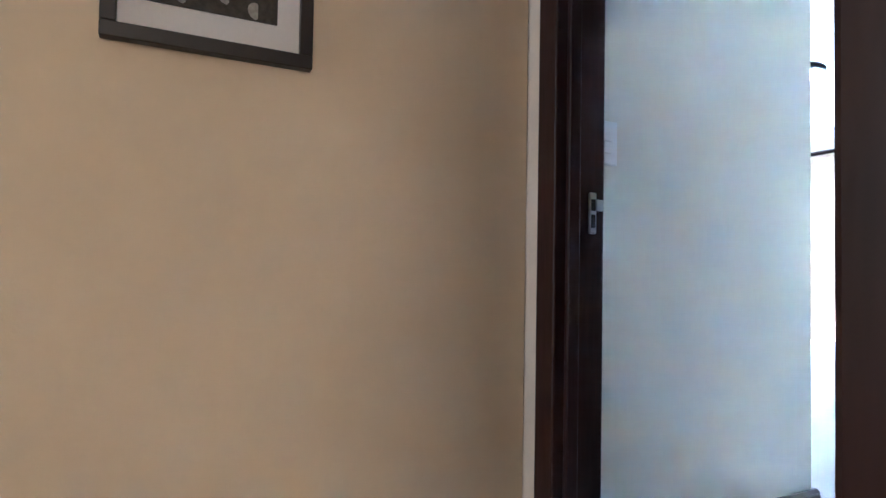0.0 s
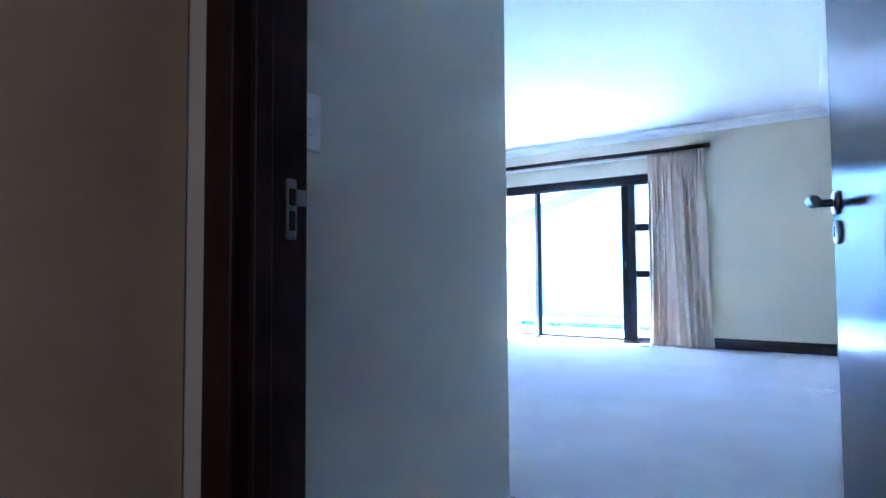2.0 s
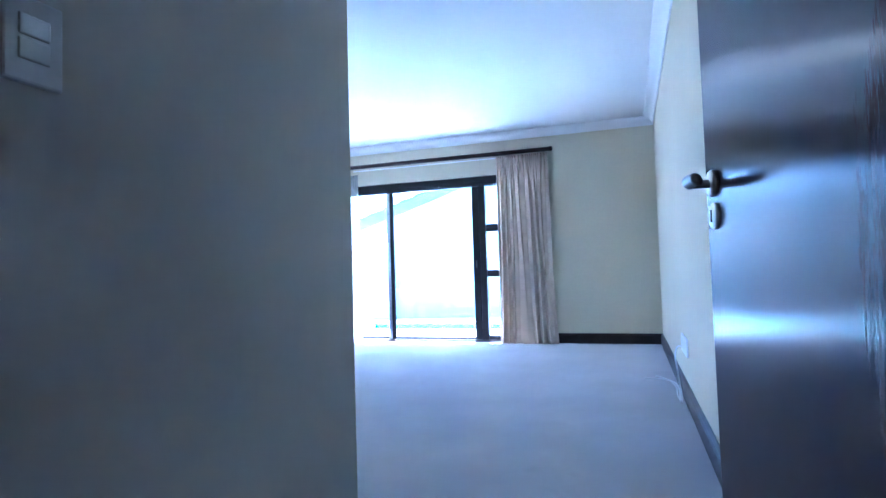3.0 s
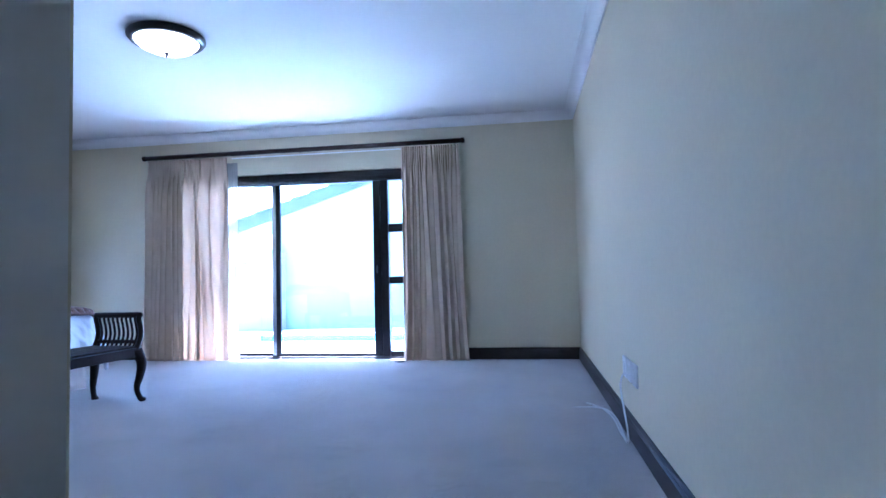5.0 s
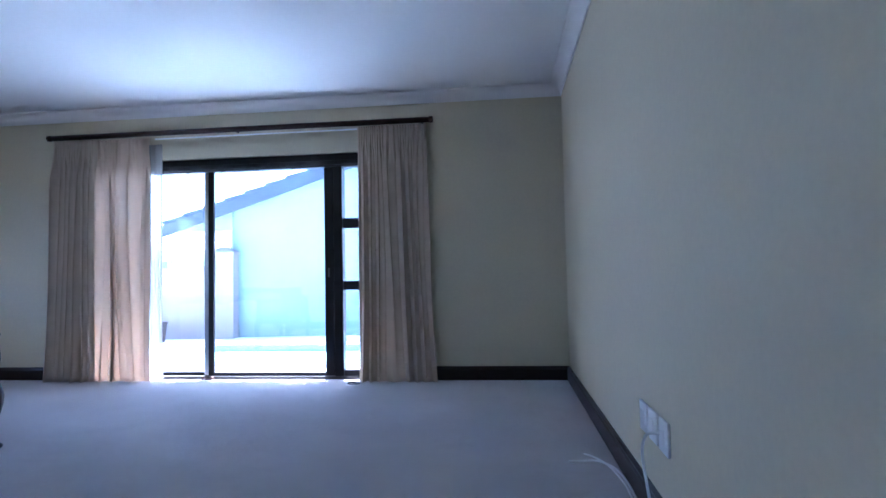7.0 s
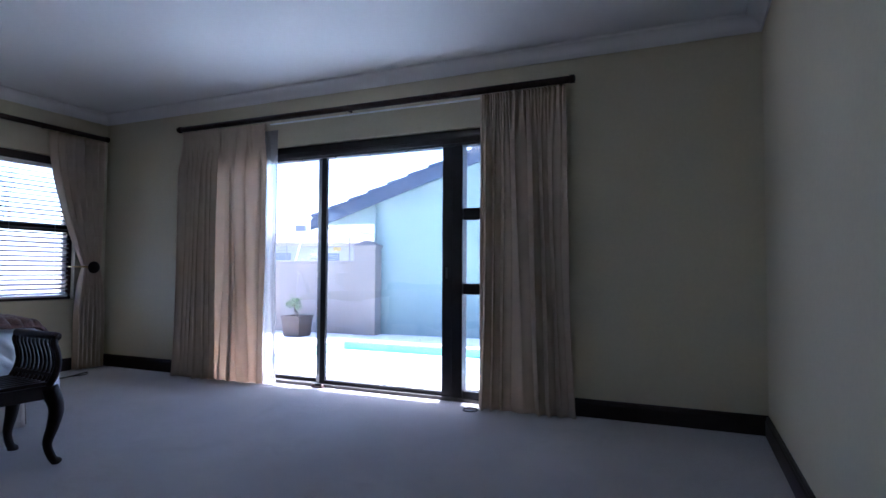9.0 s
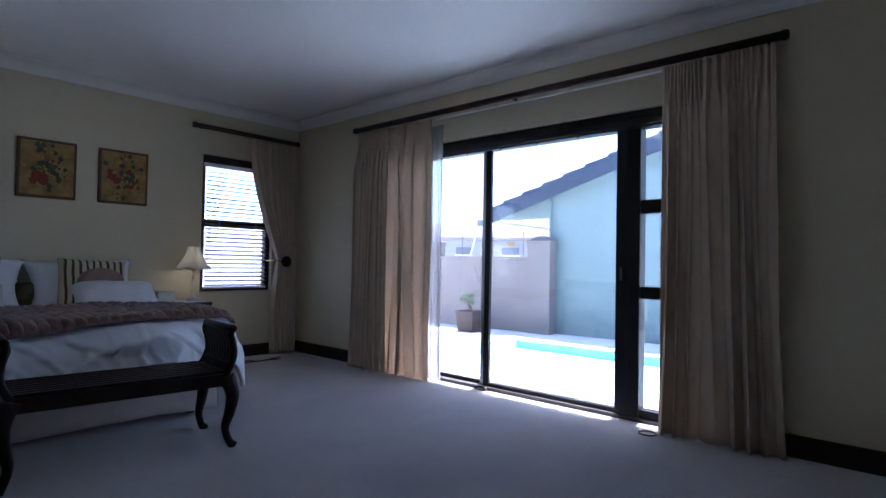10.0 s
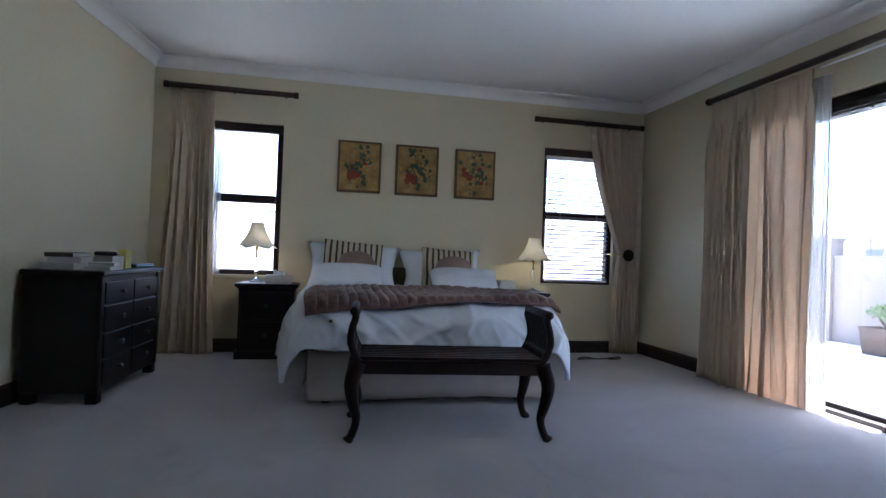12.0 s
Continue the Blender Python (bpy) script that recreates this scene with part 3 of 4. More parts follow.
tied_curtain()
tb = thing("curtain_tieback", pose(9.50, N - 0.165, 1.05), "round dark wooden curtain tieback on a short arm", "tieback")
part("knob", lathe(B(), [(0.005, -0.02), (0.05, -0.018), (0.062, -0.006), (0.062, 0.006), (0.05, 0.016), (0.02, 0.024), (0.005, 0.026)], 20), MAHOGANY, tb, "", True).matrix_local = pose(0, -0.02, 0, 90, 0, 0)
part("arm", tube(B(), smooth_path([(-0.02, -0.01, 0), (-0.08, 0.01, 0.004), (-0.13, 0.05, 0.006), (-0.14, 0.165, 0.006)], 5), 0.008, 8), BRASS, tb)
# net behind the blind, tied to one side
def net2(u, v):
    w = 0.30 - 0.26 * min(1, (v / 0.95)) ** 0.8
    return (8.66 + u * w, N + 0.115 + 0.008 * math.sin(26 * u), 2.07 - 1.28 * v)
ob = part("net_curtain", grid(B(), 30, 20, net2), NET, None, "", True)
tagged(ob, "pale net curtain behind the blind", "curtain")


# ---- entrance door ----
frame_1 = thing("door_frame", pose(0, 0, 0), "dark stained timber door frame with a steel strike plate", "door frame", "", "structure")
for y0, y1 in ((DJ1, DJ1 + 0.065), (DJ0 - 0.03, DJ0)):
    part("jamb", box(B(), DX0 - 0.012, DX1 + 0.012, y0, y1, 0, DH + 0.065, 0.005), DARK, frame_1)
part("head_jamb", box(B(), DX0 - 0.012, DX1 + 0.012, DJ0, DJ1, DH, DH + 0.065, 0.005), DARK_H, frame_1)
stop = part("door_stop", box(B(), DX0 + 0.015, DX0 + 0.045, DJ1 - 0.014, DJ1, 0, DH, 0.003), DARK, frame_1)
strike = part("strike_plate", box(B(), 2.957, 2.977, DJ1 - 0.004, DJ1 + 0.001, 0.955, 1.045, 0.004), STEEL, frame_1, "satin steel strike plate")
for z0, z1 in ((1.005, 1.03), (0.968, 0.997)):
    part("keep_hole", box(B(), 2.9615, 2.9725, DJ1 - 0.0055, DJ1, z0, z1), BLACK, strike)
part("latch_lip", box(B(), 2.975, 2.994, DJ1 - 0.006, DJ1 - 0.001, 1.005, 1.03, 0.002), STEEL, strike)
frame_2 = thing("door_frame", pose(0, 0, 0), "dark stained timber frame of the doorway into the hall", "door frame", "", "structure")
for x0, x1 in ((1.50, 1.56), (2.405, 2.46)):
    part("jamb", box(B(), x0, x1, HS - 0.145, HS + 0.012, 0, 2.12, 0.005), DARK, frame_2)
part("head_jamb", box(B(), 1.56, 2.405, HS - 0.145, HS + 0.012, 2.06, 2.12, 0.005), DARK_H, frame_2)

door = thing("door_1", pose(3.062, 2.195, 0, 0, 0, 9.0), "dark veneered flush door standing open on its hinges", "door", "", "structure")
leaf = part("leaf", box(B(), 0.0, 0.885, -0.04, 0.0, 0.012, 2.04, 0.003), DOORWOOD, door)
for y, s in ((0.0, 1), (-0.04, -1)):
    rose = part("handle_rose", lathe(B(), [(0.004, 0), (0.026, 0), (0.027, 0.006), (0.024, 0.010), (0.004, 0.011)], 24), STEEL, door, "round satin steel rose", True)
    rose.matrix_local = pose(0.83, y, 1.052, -90 * s, 0, 0)
    pts = smooth_path([(0.83, y, 1.052), (0.83, y + s * 0.042, 1.052), (0.82, y + s * 0.052, 1.052), (0.778, y + s * 0.055, 1.052), (0.748, y + s * 0.053, 1.05)], 6)
    part("lever", tube(B(), pts, [0.0105] * 7 + [0.012] * 6 + [0.0135] * (len(pts) - 14) + [0.009], 14, 0.72), NICKEL_SHADED, door, "dark brushed nickel lever handle, its unlit side put into the colour", True)
    esc = part("keyhole_plate", lathe(B(), [(0.004, 0), (0.026, 0), (0.027, 0.005), (0.024, 0.008), (0.004, 0.009)], 24), STEEL, door, "round satin steel keyhole plate", True)
    esc.matrix_local = pose(0.83, y, 0.988, -90 * s, 0, 0)
    part("keyhole", box(B(), 0.827, 0.833, min(y, y + s * 0.0105), max(y, y + s * 0.0105), 0.976, 1.0), BLACK, door)
for z in (0.25, 1.05, 1.8):
    part("hinge", tube(B(), [(-0.004, 0.004, z - 0.05), (-0.004, 0.004, z + 0.05)], 0.007, 10), NICKEL_SHADED, door)

sw = thing("light_switch", pose(3.226, WS[1], 1.231), "white two-gang wall light switch", "switch")
part("plate", box(B(), -0.04, 0.045, -0.012, 0, -0.062, 0.062, 0.004), PLASTIC, sw)
part("rocker", box(B(), -0.020, 0.024, -0.015, -0.008, 0.004, 0.034, 0.002), PLASTIC, sw)
part("rocker", box(B(), -0.020, 0.024, -0.015, -0.008, -0.030, 0.0, 0.002), PLASTIC, sw)

pic = thing("framed_print", pose(2.206, HN, 1.245), "black framed monochrome print in a wide white mount", "picture")
FW, FH = 0.345, 0.42
for x0, x1, z0, z1 in ((-FW / 2, FW / 2, 0, 0.026), (-FW / 2, FW / 2, FH - 0.026, FH), (-FW / 2, -FW / 2 + 0.024, 0.026, FH - 0.026), (FW / 2 - 0.024, FW / 2, 0.026, FH - 0.026)):
    part("frame_bar", box(B(), x0, x1, -0.022, 0, z0, z1, 0.002), FRAME_BLACK, pic)
part("mount", box(B(), -FW / 2 + 0.02, FW / 2 - 0.02, -0.008, -0.002, 0.022, FH - 0.022), MOUNT, pic)
print_ = part("print", box(B(), -0.108, 0.108, -0.012, -0.007, 0.075, FH - 0.075), PHOTO, pic)
for x, z, w in ((-0.05, 0.10, 0.020), (0.02, 0.115, 0.022), (0.07, 0.092, 0.016)):
    part("pale_patch", lathe(B(), [(w, 0), (w * 0.8, 0.0012)], 14), PHOTO_PALE, print_).matrix_local = pose(x, -0.012, z, 90, 0, 20)


# ---- south wall sockets and cable ----
for x in (6.655, 6.80, 6.945):
    so = thing("wall_socket", pose(x, S, 0.368), "white plastic wall outlet plate low on the wall", "socket", "outlet plates")
    part("plate", box(B(), -0.057, 0.057, 0.0, 0.012, -0.06, 0.06, 0.004), PLASTIC, so)
    part("insert", box(B(), -0.022, 0.022, 0.010, 0.016, -0.03, 0.03, 0.003), PLASTIC, so)
cable = thing("aerial_cable", pose(0, 0, 0), "white cable hanging from a wall outlet onto the carpet", "cable")
part("lead", tube(B(), smooth_path([(6.68, S + 0.016, 0.372), (6.685, S + 0.06, 0.368), (6.70, S + 0.075, 0.30), (6.71, S + 0.06, 0.18), (6.70, S + 0.045, 0.05), (6.70, S + 0.05, 0.006), (6.85, S + 0.045, 0.006), (7.15, S + 0.03, 0.008), (7.38, S + 0.045, 0.006), (7.50, S + 0.11, 0.006), (7.50, S + 0.20, 0.006), (7.47, S + 0.26, 0.014)], 6), 0.0055, 8), PLASTIC, cable)
part("lead", tube(B(), smooth_path([(6.705, S + 0.055, 0.012), (6.88, S + 0.06, 0.016), (7.18, S + 0.045, 0.006), (7.42, S + 0.07, 0.006), (7.56, S + 0.12, 0.006), (7.60, S + 0.17, 0.012)], 6), 0.005, 8), PLASTIC, cable)
cab2 = solid("floor_cable", tube(B(), smooth_path([(8.86 + 0.16 * math.cos(a) + 0.05 * a, 8.02 + 0.05 * math.sin(1.3 * a), 0.007 + 0.004 * (i % 3)) for i, a in enumerate([k * 0.8 for k in range(14)])], 5), 0.006, 8), BLACK, "loose dark cable lying on the carpet", "cable", smooth=True)
cab3 = solid("loose_cord", tube(B(), smooth_path([(9.55 + 0.05 * math.cos(a), 4.10 + 0.055 * math.sin(a), 0.006) for a in [k * 0.7 for k in range(10)]], 5), 0.005, 8), BLACK, "small dark cord coiled beside the curtain hem", "cord", smooth=True)

# ---- ceiling lamp ----
cl = thing("ceiling_lamp", pose(7.19, 5.23, H), "round flush ceiling lamp with opal bowl and dark rim", "ceiling lamp")
part("rim", lathe(B(), [(0.10, 0), (0.245, 0), (0.262, -0.012), (0.262, -0.028), (0.245, -0.05), (0.222, -0.055), (0.215, -0.045), (0.10, -0.03)], 48), BLACK, cl, "dark bronze metal rim", True)
part("bowl", lathe(B(), [(0.05, -0.036), (0.215, -0.046), (0.208, -0.060), (0.18, -0.085), (0.13, -0.108), (0.07, -0.121), (0.0, -0.125)], 48), BOWL, cl, "lit opal glass bowl", True)
part("finial", lathe(B(), [(0.0, -0.122), (0.018, -0.125), (0.016, -0.136), (0.008, -0.141), (0.012, -0.152), (0.0, -0.166)], 14), BLACK, cl)


# ---- bed ----
BX0, BX1, BY0, BY1, BZ = 6.30, 7.84, 6.46, 8.38, 0.60
bed = thing("bed", pose(0, 0, 0), "double bed with a cream valance, made up against the wall", "bed")
part("base", box(B(), BX0 + 0.03, BX1 - 0.03, BY0 + 0.03, BY1, 0.05, 0.34, 0.02), VALANCE, bed)
part("mattress", box(B(), BX0 + 0.01, BX1 - 0.01, BY0 + 0.01, BY1, 0.34, BZ - 0.02, 0.05), LINEN, bed)
for x in (BX0 + 0.12, BX1 - 0.12):
    for y in (BY0 + 0.12, BY1 - 0.12):
        part("foot", lathe(B(), [(0.03, 0), (0.035, 0.05)], 12, (x, y, 0)), BLACK, bed)
# valance: three gently waved sides
def valance(p0, p1, out):
    p0, p1, out = Vector(p0), Vector(p1), Vector(out)
    return grid(B(), 60, 6, lambda u, v: p0.lerp(p1, u) + out * (0.006 + 0.012 * v * math.sin(14 * u + 2 * math.sin(9 * u)) + 0.02 * v) + Vector((0, 0, 0.35 - (0.300 + 0.008 * math.sin(7 * u)) * v)))
for a, b, o in (((BX0, BY0, 0), (BX1, BY0, 0), (0, -1, 0)), ((BX0, BY1, 0), (BX0, BY0, 0), (-1, 0, 0)), ((BX1, BY0, 0), (BX1, BY1, 0), (1, 0, 0))):
    thicken(part("valance", valance(a, b, o), VALANCE, bed, "", True), 0.004)


def drape(x, y, top, soft=0.17):
    """Where a point of a cloth laid flat at (x, y) comes to lie on the bed."""
    dx = max(BX0 - x, x - BX1, 0)
    dy = max(BY0 - y, 0)
    sx = -1 if x < BX0 else 1
    d = math.hypot(dx, dy)
    if d < 1e-6:
        return Vector((x, y, top))
    swell = soft * (1 - math.exp(-d / 0.15)) + 0.08 * min(dx, dy)
    out_x, out_y = swell * dx / d, swell * 0.85 * dy / d
    down = d - 0.5 * soft * (1 - math.exp(-d / 0.15)) * max(dx, dy) / d
    return Vector((min(max(x, BX0), BX1) + sx * out_x, max(y, BY0) - out_y, top - down))


def duvet_point(u, v):
    x = BX0 - 0.41 + (BX1 - BX0 + 0.82) * u
    y = BY0 - 0.36 + (BY1 - BY0 - 0.28 + 0.36) * v
    p = drape(x, y, BZ + 0.035)
    n1 = noise.noise(Vector((x * 2.1, y * 2.1, 0.3)))
    n2 = noise.noise(Vector((x * 5.0, y * 3.4, 5.1)))
    n3 = 1 - abs(noise.noise(Vector((x * 4.2 + 0.7 * n1, y * 3.0 - x * 1.2, 9.3)))) * 2.4
    n4 = 1 - abs(noise.noise(Vector((x * 9.0 + y * 3, y * 7.0, 2.2)))) * 2.4
    edge = min(1.0, max(BX0 - x, x - BX1, BY0 - y, 0) / 0.10)
    corner = min(max(BX0 - x, x - BX1, 0), max(BY0 - y, 0)) / 0.25
    edge *= max(0.0, 1 - corner)
    n5 = 1 - abs(noise.noise(Vector((x * 5.2 + 3.1 * y, y * 2.6 - 1.2 * x, 14.1)))) * 3.0
    crease = 0.026 * max(n3, 0) ** 2 + 0.008 * max(n4, 0) ** 2 + 0.018 * max(n5, 0) ** 4
    p.z += (0.030 * n1 + 0.012 * n2) * max(0.2, 1 - corner) + (0.012 * max(n3, 0) ** 2 + 0.005 * max(n5, 0) ** 3) * (1 - edge)
    if y < BY0 + 0.10:
        p.y -= crease * edge + 0.030 * n1 * edge
    if x > BX1:
        p.x += 0.5 * crease * edge + 0.02 * n1 * edge
    if x < BX0:
        p.x -= 0.5 * crease * edge + 0.02 * n1 * edge
    # stitched rim, lifted here and there
    p.z += 0.02 * math.sin(5.0 * x + 2.0) * min(1.0, max(0.0, (BY0 - y) / 0.3)) * max(0.0, 1 - 2 * corner)
    p.z = max(p.z, 0.13)
    return p + Vector((0, 0, 0.02))


du = part("duvet", grid(B(), 220, 180, duvet_point), LINEN, None, "", True)
thicken(du, 0.03)
for bx, by in ((BX0 + 0.13, BY0 - 0.16),):
    p = duvet_point((bx - BX0 + 0.41) / (BX1 - BX0 + 0.82), (by - BY0 + 0.36) / (BY1 - BY0 + 0.08)) + Vector((0, -0.017, 0))
    part("button", lathe(B(), [(0.003, 0), (0.011, 0.001), (0.011, 0.004), (0.003, 0.006)], 12), OLIVE, du, "small dark button").matrix_local = Matrix.Translation(p) @ pose(0, 0, 0, 90, 0, 0)
tagged(du, "white cotton duvet with creases, hanging over the bed's sides", "duvet")


def throw_point(u, v):
    x = BX0 - 0.03 + (BX1 - BX0 + 0.13) * u
    front = BY0 - 0.19 + 0.13 * min(1, u * 2.2) - 0.05 * max(0, u - 0.75) + 0.012 * math.sin(13 * u)
    y = front + (1.10 - 0.08 * u) * v
    p = drape(x, y, BZ + 0.098, 0.20)
    wob = noise.noise(Vector((x * 4, y * 4, 1)))
    col = abs(math.sin(x * 50 + 0.5 * math.sin(y * 5) + 0.7 * wob))
    row = abs(math.sin(y * 17 + 0.6 * math.sin(x * 6) + wob))
    tuft = col ** 0.5 * (0.66 + 0.34 * row ** 0.5)
    e = min(1.0, v * 22, (1 - v) * 22, u * 32, (1 - u) * 32)
    p.z += 0.020 * tuft * e + 0.03 * noise.noise(Vector((x * 2.1, y * 2.1, 0.3))) + 0.012 * noise.noise(Vector((x * 16, y * 16, 2))) * e
    if y < BY0:
        p.y -= 0.016 * tuft * e + 0.012
    return p


th = part("throw_blanket", grid(B(), 300, 130, throw_point), FUR, None, "", True)
thicken(th, 0.016)
tagged(th, "ruched brown plush throw laid across the bed", "blanket")


def pillow_mesh(w, h, t, pinch=0.06, crease=0.0, seed=1):
    """A stuffed case lying in its own x-y plane."""
    bm = B()
    nu, nv = 22, 16
    rows = {}
    for side in (1, -1):
        for i in range(nu + 1):
            for j in range(nv + 1):
                a, b = 2 * i / nu - 1, 2 * j / nv - 1
                rim = i in (0, nu) or j in (0, nv)
                if rim and side == -1:
                    rows[(i, j, -1)] = rows[(i, j, 1)]
                    continue
                full = max(0.0, (1 - a ** 4) * (1 - b ** 4)) ** 0.42
                x = a * w / 2 * (1 - pinch * (1 - b * b))
                y = b * h / 2 * (1 - pinch * (1 - a * a))
                z = side * t / 2 * full + crease * noise.noise(Vector((a * 2 + seed, b * 2, side)))  * full
                rows[(i, j, side)] = bm.verts.new((x, y, z))
    for side in (1, -1):
        for i in range(nu):
            for j in range(nv):
                q = [rows[(i, j, side)], rows[(i + 1, j, side)], rows[(i + 1, j + 1, side)], rows[(i, j + 1, side)]]
                bm.faces.new(q if side == 1 else q[::-1])
    return bm


def cushion(name, m, w, h, t, material, label, category, seed, pinch=0.06, group=""):
    ob = part(name, pillow_mesh(w, h, t, pinch, 0.03, seed), material, None, "", True)
    ob.matrix_world = m
    return tagged(ob, label, category, group)


TOP = BZ + 0.03
cushion("pillow", pose(6.65, 8.24, TOP + 0.19, 68, 2, 0), 0.88, 0.50, 0.24, LINEN, "white cotton pillow propped against the wall", "pillow", 1, 0.13, group="white pillows")
cushion("pillow", pose(7.50, 8.24, TOP + 0.18, 68, -2, 2), 0.84, 0.48, 0.24, LINEN, "white cotton pillow propped against the wall", "pillow", 2, 0.13, group="white pillows")
cushion("cushion", pose(6.63, 8.09, TOP + 0.225, 70, 4, 1), 0.54, 0.46, 0.14, STRIPE, "dark and cream striped square cushion", "cushion", 3, 0.03, "striped cushions")
cushion("cushion", pose(7.53, 8.09, TOP + 0.195, 70, 3, -2), 0.51, 0.45, 0.14, STRIPE, "dark and cream striped square cushion", "cushion", 4, 0.03, "striped cushions")
cushion("small_cushion", pose(6.66, 7.955, TOP + 0.20, 66, 0, 0), 0.26, 0.25, 0.12, TAUPE, "small dusky brown satin cushion", "cushion", 5, -0.38, "small cushions")
cushion("small_cushion", pose(7.56, 7.955, TOP + 0.19, 66, 0, 0), 0.27, 0.24, 0.12, TAUPE, "small dusky brown satin cushion", "cushion", 6, -0.38, "small cushions")
cushion("olive_cushion", pose(7.07, 8.22, TOP + 0.09, 75, 0, 8), 0.20, 0.27, 0.09, OLIVE, "small olive cushion tucked between the pillows", "cushion", 7)
cushion("flat_pillow", pose(6.58, 7.80, TOP + 0.100, 42, 0, 0), 0.61, 0.32, 0.21, LINEN, "plump white pillow lying in front of the cushions", "pillow", 8, 0.03, "flat pillows")
cushion("flat_pillow", pose(7.63, 7.80, TOP + 0.095, 42, 0, 0), 0.63, 0.32, 0.20, LINEN, "plump white pillow lying in front of the cushions", "pillow", 9, 0.03, "flat pillows")


# ---- bench at the foot of the bed ----
bench = thing("bench", pose(7.076, 5.975, 0, 0, 0, -4.8), "dark mahogany window bench with slatted scroll arms, at the bed's foot", "bench")
BL, BD = 0.515, 0.215
for sx in (-1, 1):
    for sy in (-1, 1):
        pts = smooth_path([(sx * BL * 0.955, sy * BD * 0.92, 0.40), (sx * (BL + 0.006), sy * (BD + 0.006), 0.30), (sx * (BL - 0.004), sy * BD, 0.20), (sx * (BL - 0.024), sy * (BD - 0.010), 0.11), (sx * (BL - 0.005), sy * BD, 0.035), (sx * (BL + 0.02), sy * (BD + 0.012), 0.0)], 5)
        n = len(pts)
        rs = [0.045 - 0.024 * min(1, k / (n * 0.62)) + (0.006 if k > n * 0.85 else 0) for k in range(n)]
        part("leg", tube(B(), pts, rs, 10), MAHOGANY, bench, "", True)
for sy in (-1, 1):
    part("apron", box(B(), -BL + 0.02, BL - 0.02, sy * (BD - 0.012) - 0.014, sy * (BD - 0.012) + 0.014, 0.345, 0.415, 0.005), MAHOGANY, bench)
for sx in (-1, 1):
    part("end_rail", box(B(), sx * (BL - 0.02) - 0.014, sx * (BL - 0.02) + 0.014, -BD + 0.03, BD - 0.03, 0.345, 0.43, 0.005), MAHOGANY, bench)
for k in range(8):
    y = -BD + 0.03 + k * (2 * BD - 0.06) / 7
    part("seat_slat", box(B(), -BL + 0.03, BL - 0.03, y - 0.019, y + 0.019, 0.415, 0.433, 0.005), MAHOGANY, bench)


def arm_curve(sx):
    pts = [(BL - 0.03, 0.40), (BL + 0.004, 0.46), (BL + 0.020, 0.52), (BL + 0.012, 0.585), (BL - 0.002, 0.635), (BL + 0.008, 0.672)]
    return smooth_path([(sx * a, 0, b) for a, b in pts], 5)


for sx in (-1, 1):
    path = arm_curve(sx)
    for sy in (-1, 1):
        part("arm_post", tube(B(), [p + Vector((0, sy * (BD - 0.015), 0)) for p in path], 0.019, 8), MAHOGANY, bench, "", True)
    for k in range(9):
        y = -BD + 0.05 + k * (2 * BD - 0.10) / 8
        part("arm_slat", tube(B(), [p + Vector((0, y, 0)) for p in path[2:-2]], 0.019, 8, 0.5), MAHOGANY, bench, "", True)
    end = path[-1]
    part("arm_rail", tube(B(), [end + Vector((0, y, -0.004)) for y in (-BD - 0.004, -BD + 0.01, BD - 0.01, BD + 0.004)], [0.016, 0.023, 0.023, 0.016], 14), MAHOGANY, bench, "", True)
    part("arm_rail", tube(B(), [path[5] + Vector((0, y, 0)) for y in (-BD + 0.02, BD - 0.02)], 0.016, 8), MAHOGANY, bench)


# ---- nightstands and lamps ----
def nightstand(x0, x1, y0, h):
    w, d = x1 - x0, N - 0.03 - y0
    t = thing("nightstand", pose((x0 + x1) / 2, y0 + d / 2, 0), "dark wooden nightstand with a flared top beside the bed", "nightstand", "nightstands")
    part("body", box(B(), -w / 2 + 0.035, w / 2 - 0.035, -d / 2 + 0.03, d / 2, 0.06, h - 0.06, 0.006), FURN, t)
    part("plinth", box(B(), -w / 2 + 0.015, w / 2 - 0.015, -d / 2 + 0.01, d / 2, 0, 0.075, 0.008), FURN, t)
    part("moulding", rings(B(), [[(sx * (w / 2 - 0.035 + o), -d / 2 + 0.03 - o if sy < 0 else d / 2, h - 0.06 + z) for sx, sy in ((-1, -1), (1, -1), (1, 1), (-1, 1))] for o, z in ((0.0, 0), (0.012, 0.02), (0.03, 0.032))]), FURN, t)
    part("tabletop", box(B(), -w / 2, w / 2, -d / 2, d / 2, h - 0.028, h, 0.007), FURN, t)
    for z0, z1 in ((0.10, 0.33), (0.35, h - 0.075)):
        dr = part("drawer", box(B(), -w / 2 + 0.06, w / 2 - 0.06, -d / 2 + 0.016, -d / 2 + 0.035, z0, z1, 0.005), FURN, t)
        part("knob", lathe(B(), [(0.006, 0), (0.006, 0.012), (0.016, 0.018), (0.014, 0.026), (0.002, 0.029)], 14), BLACK, dr).matrix_local = pose(0, -d / 2 + 0.016, (z0 + z1) / 2, 90, 0, 0)
    return t


nightstand(5.62, 6.16, 8.01, 0.665)
nightstand(7.98, 8.55, 8.01, 0.645)
doily_l = solid("table_mat", box(B(), 5.66, 6.08, 8.03, 8.32, 0.666, 0.669), LINEN, "thin white cloth on the nightstand", "table mat")
doily_r = solid("table_mat", box(B(), 8.08, 8.50, 8.04, 8.33, 0.646, 0.649), LINEN, "thin white cloth on the nightstand", "table mat")


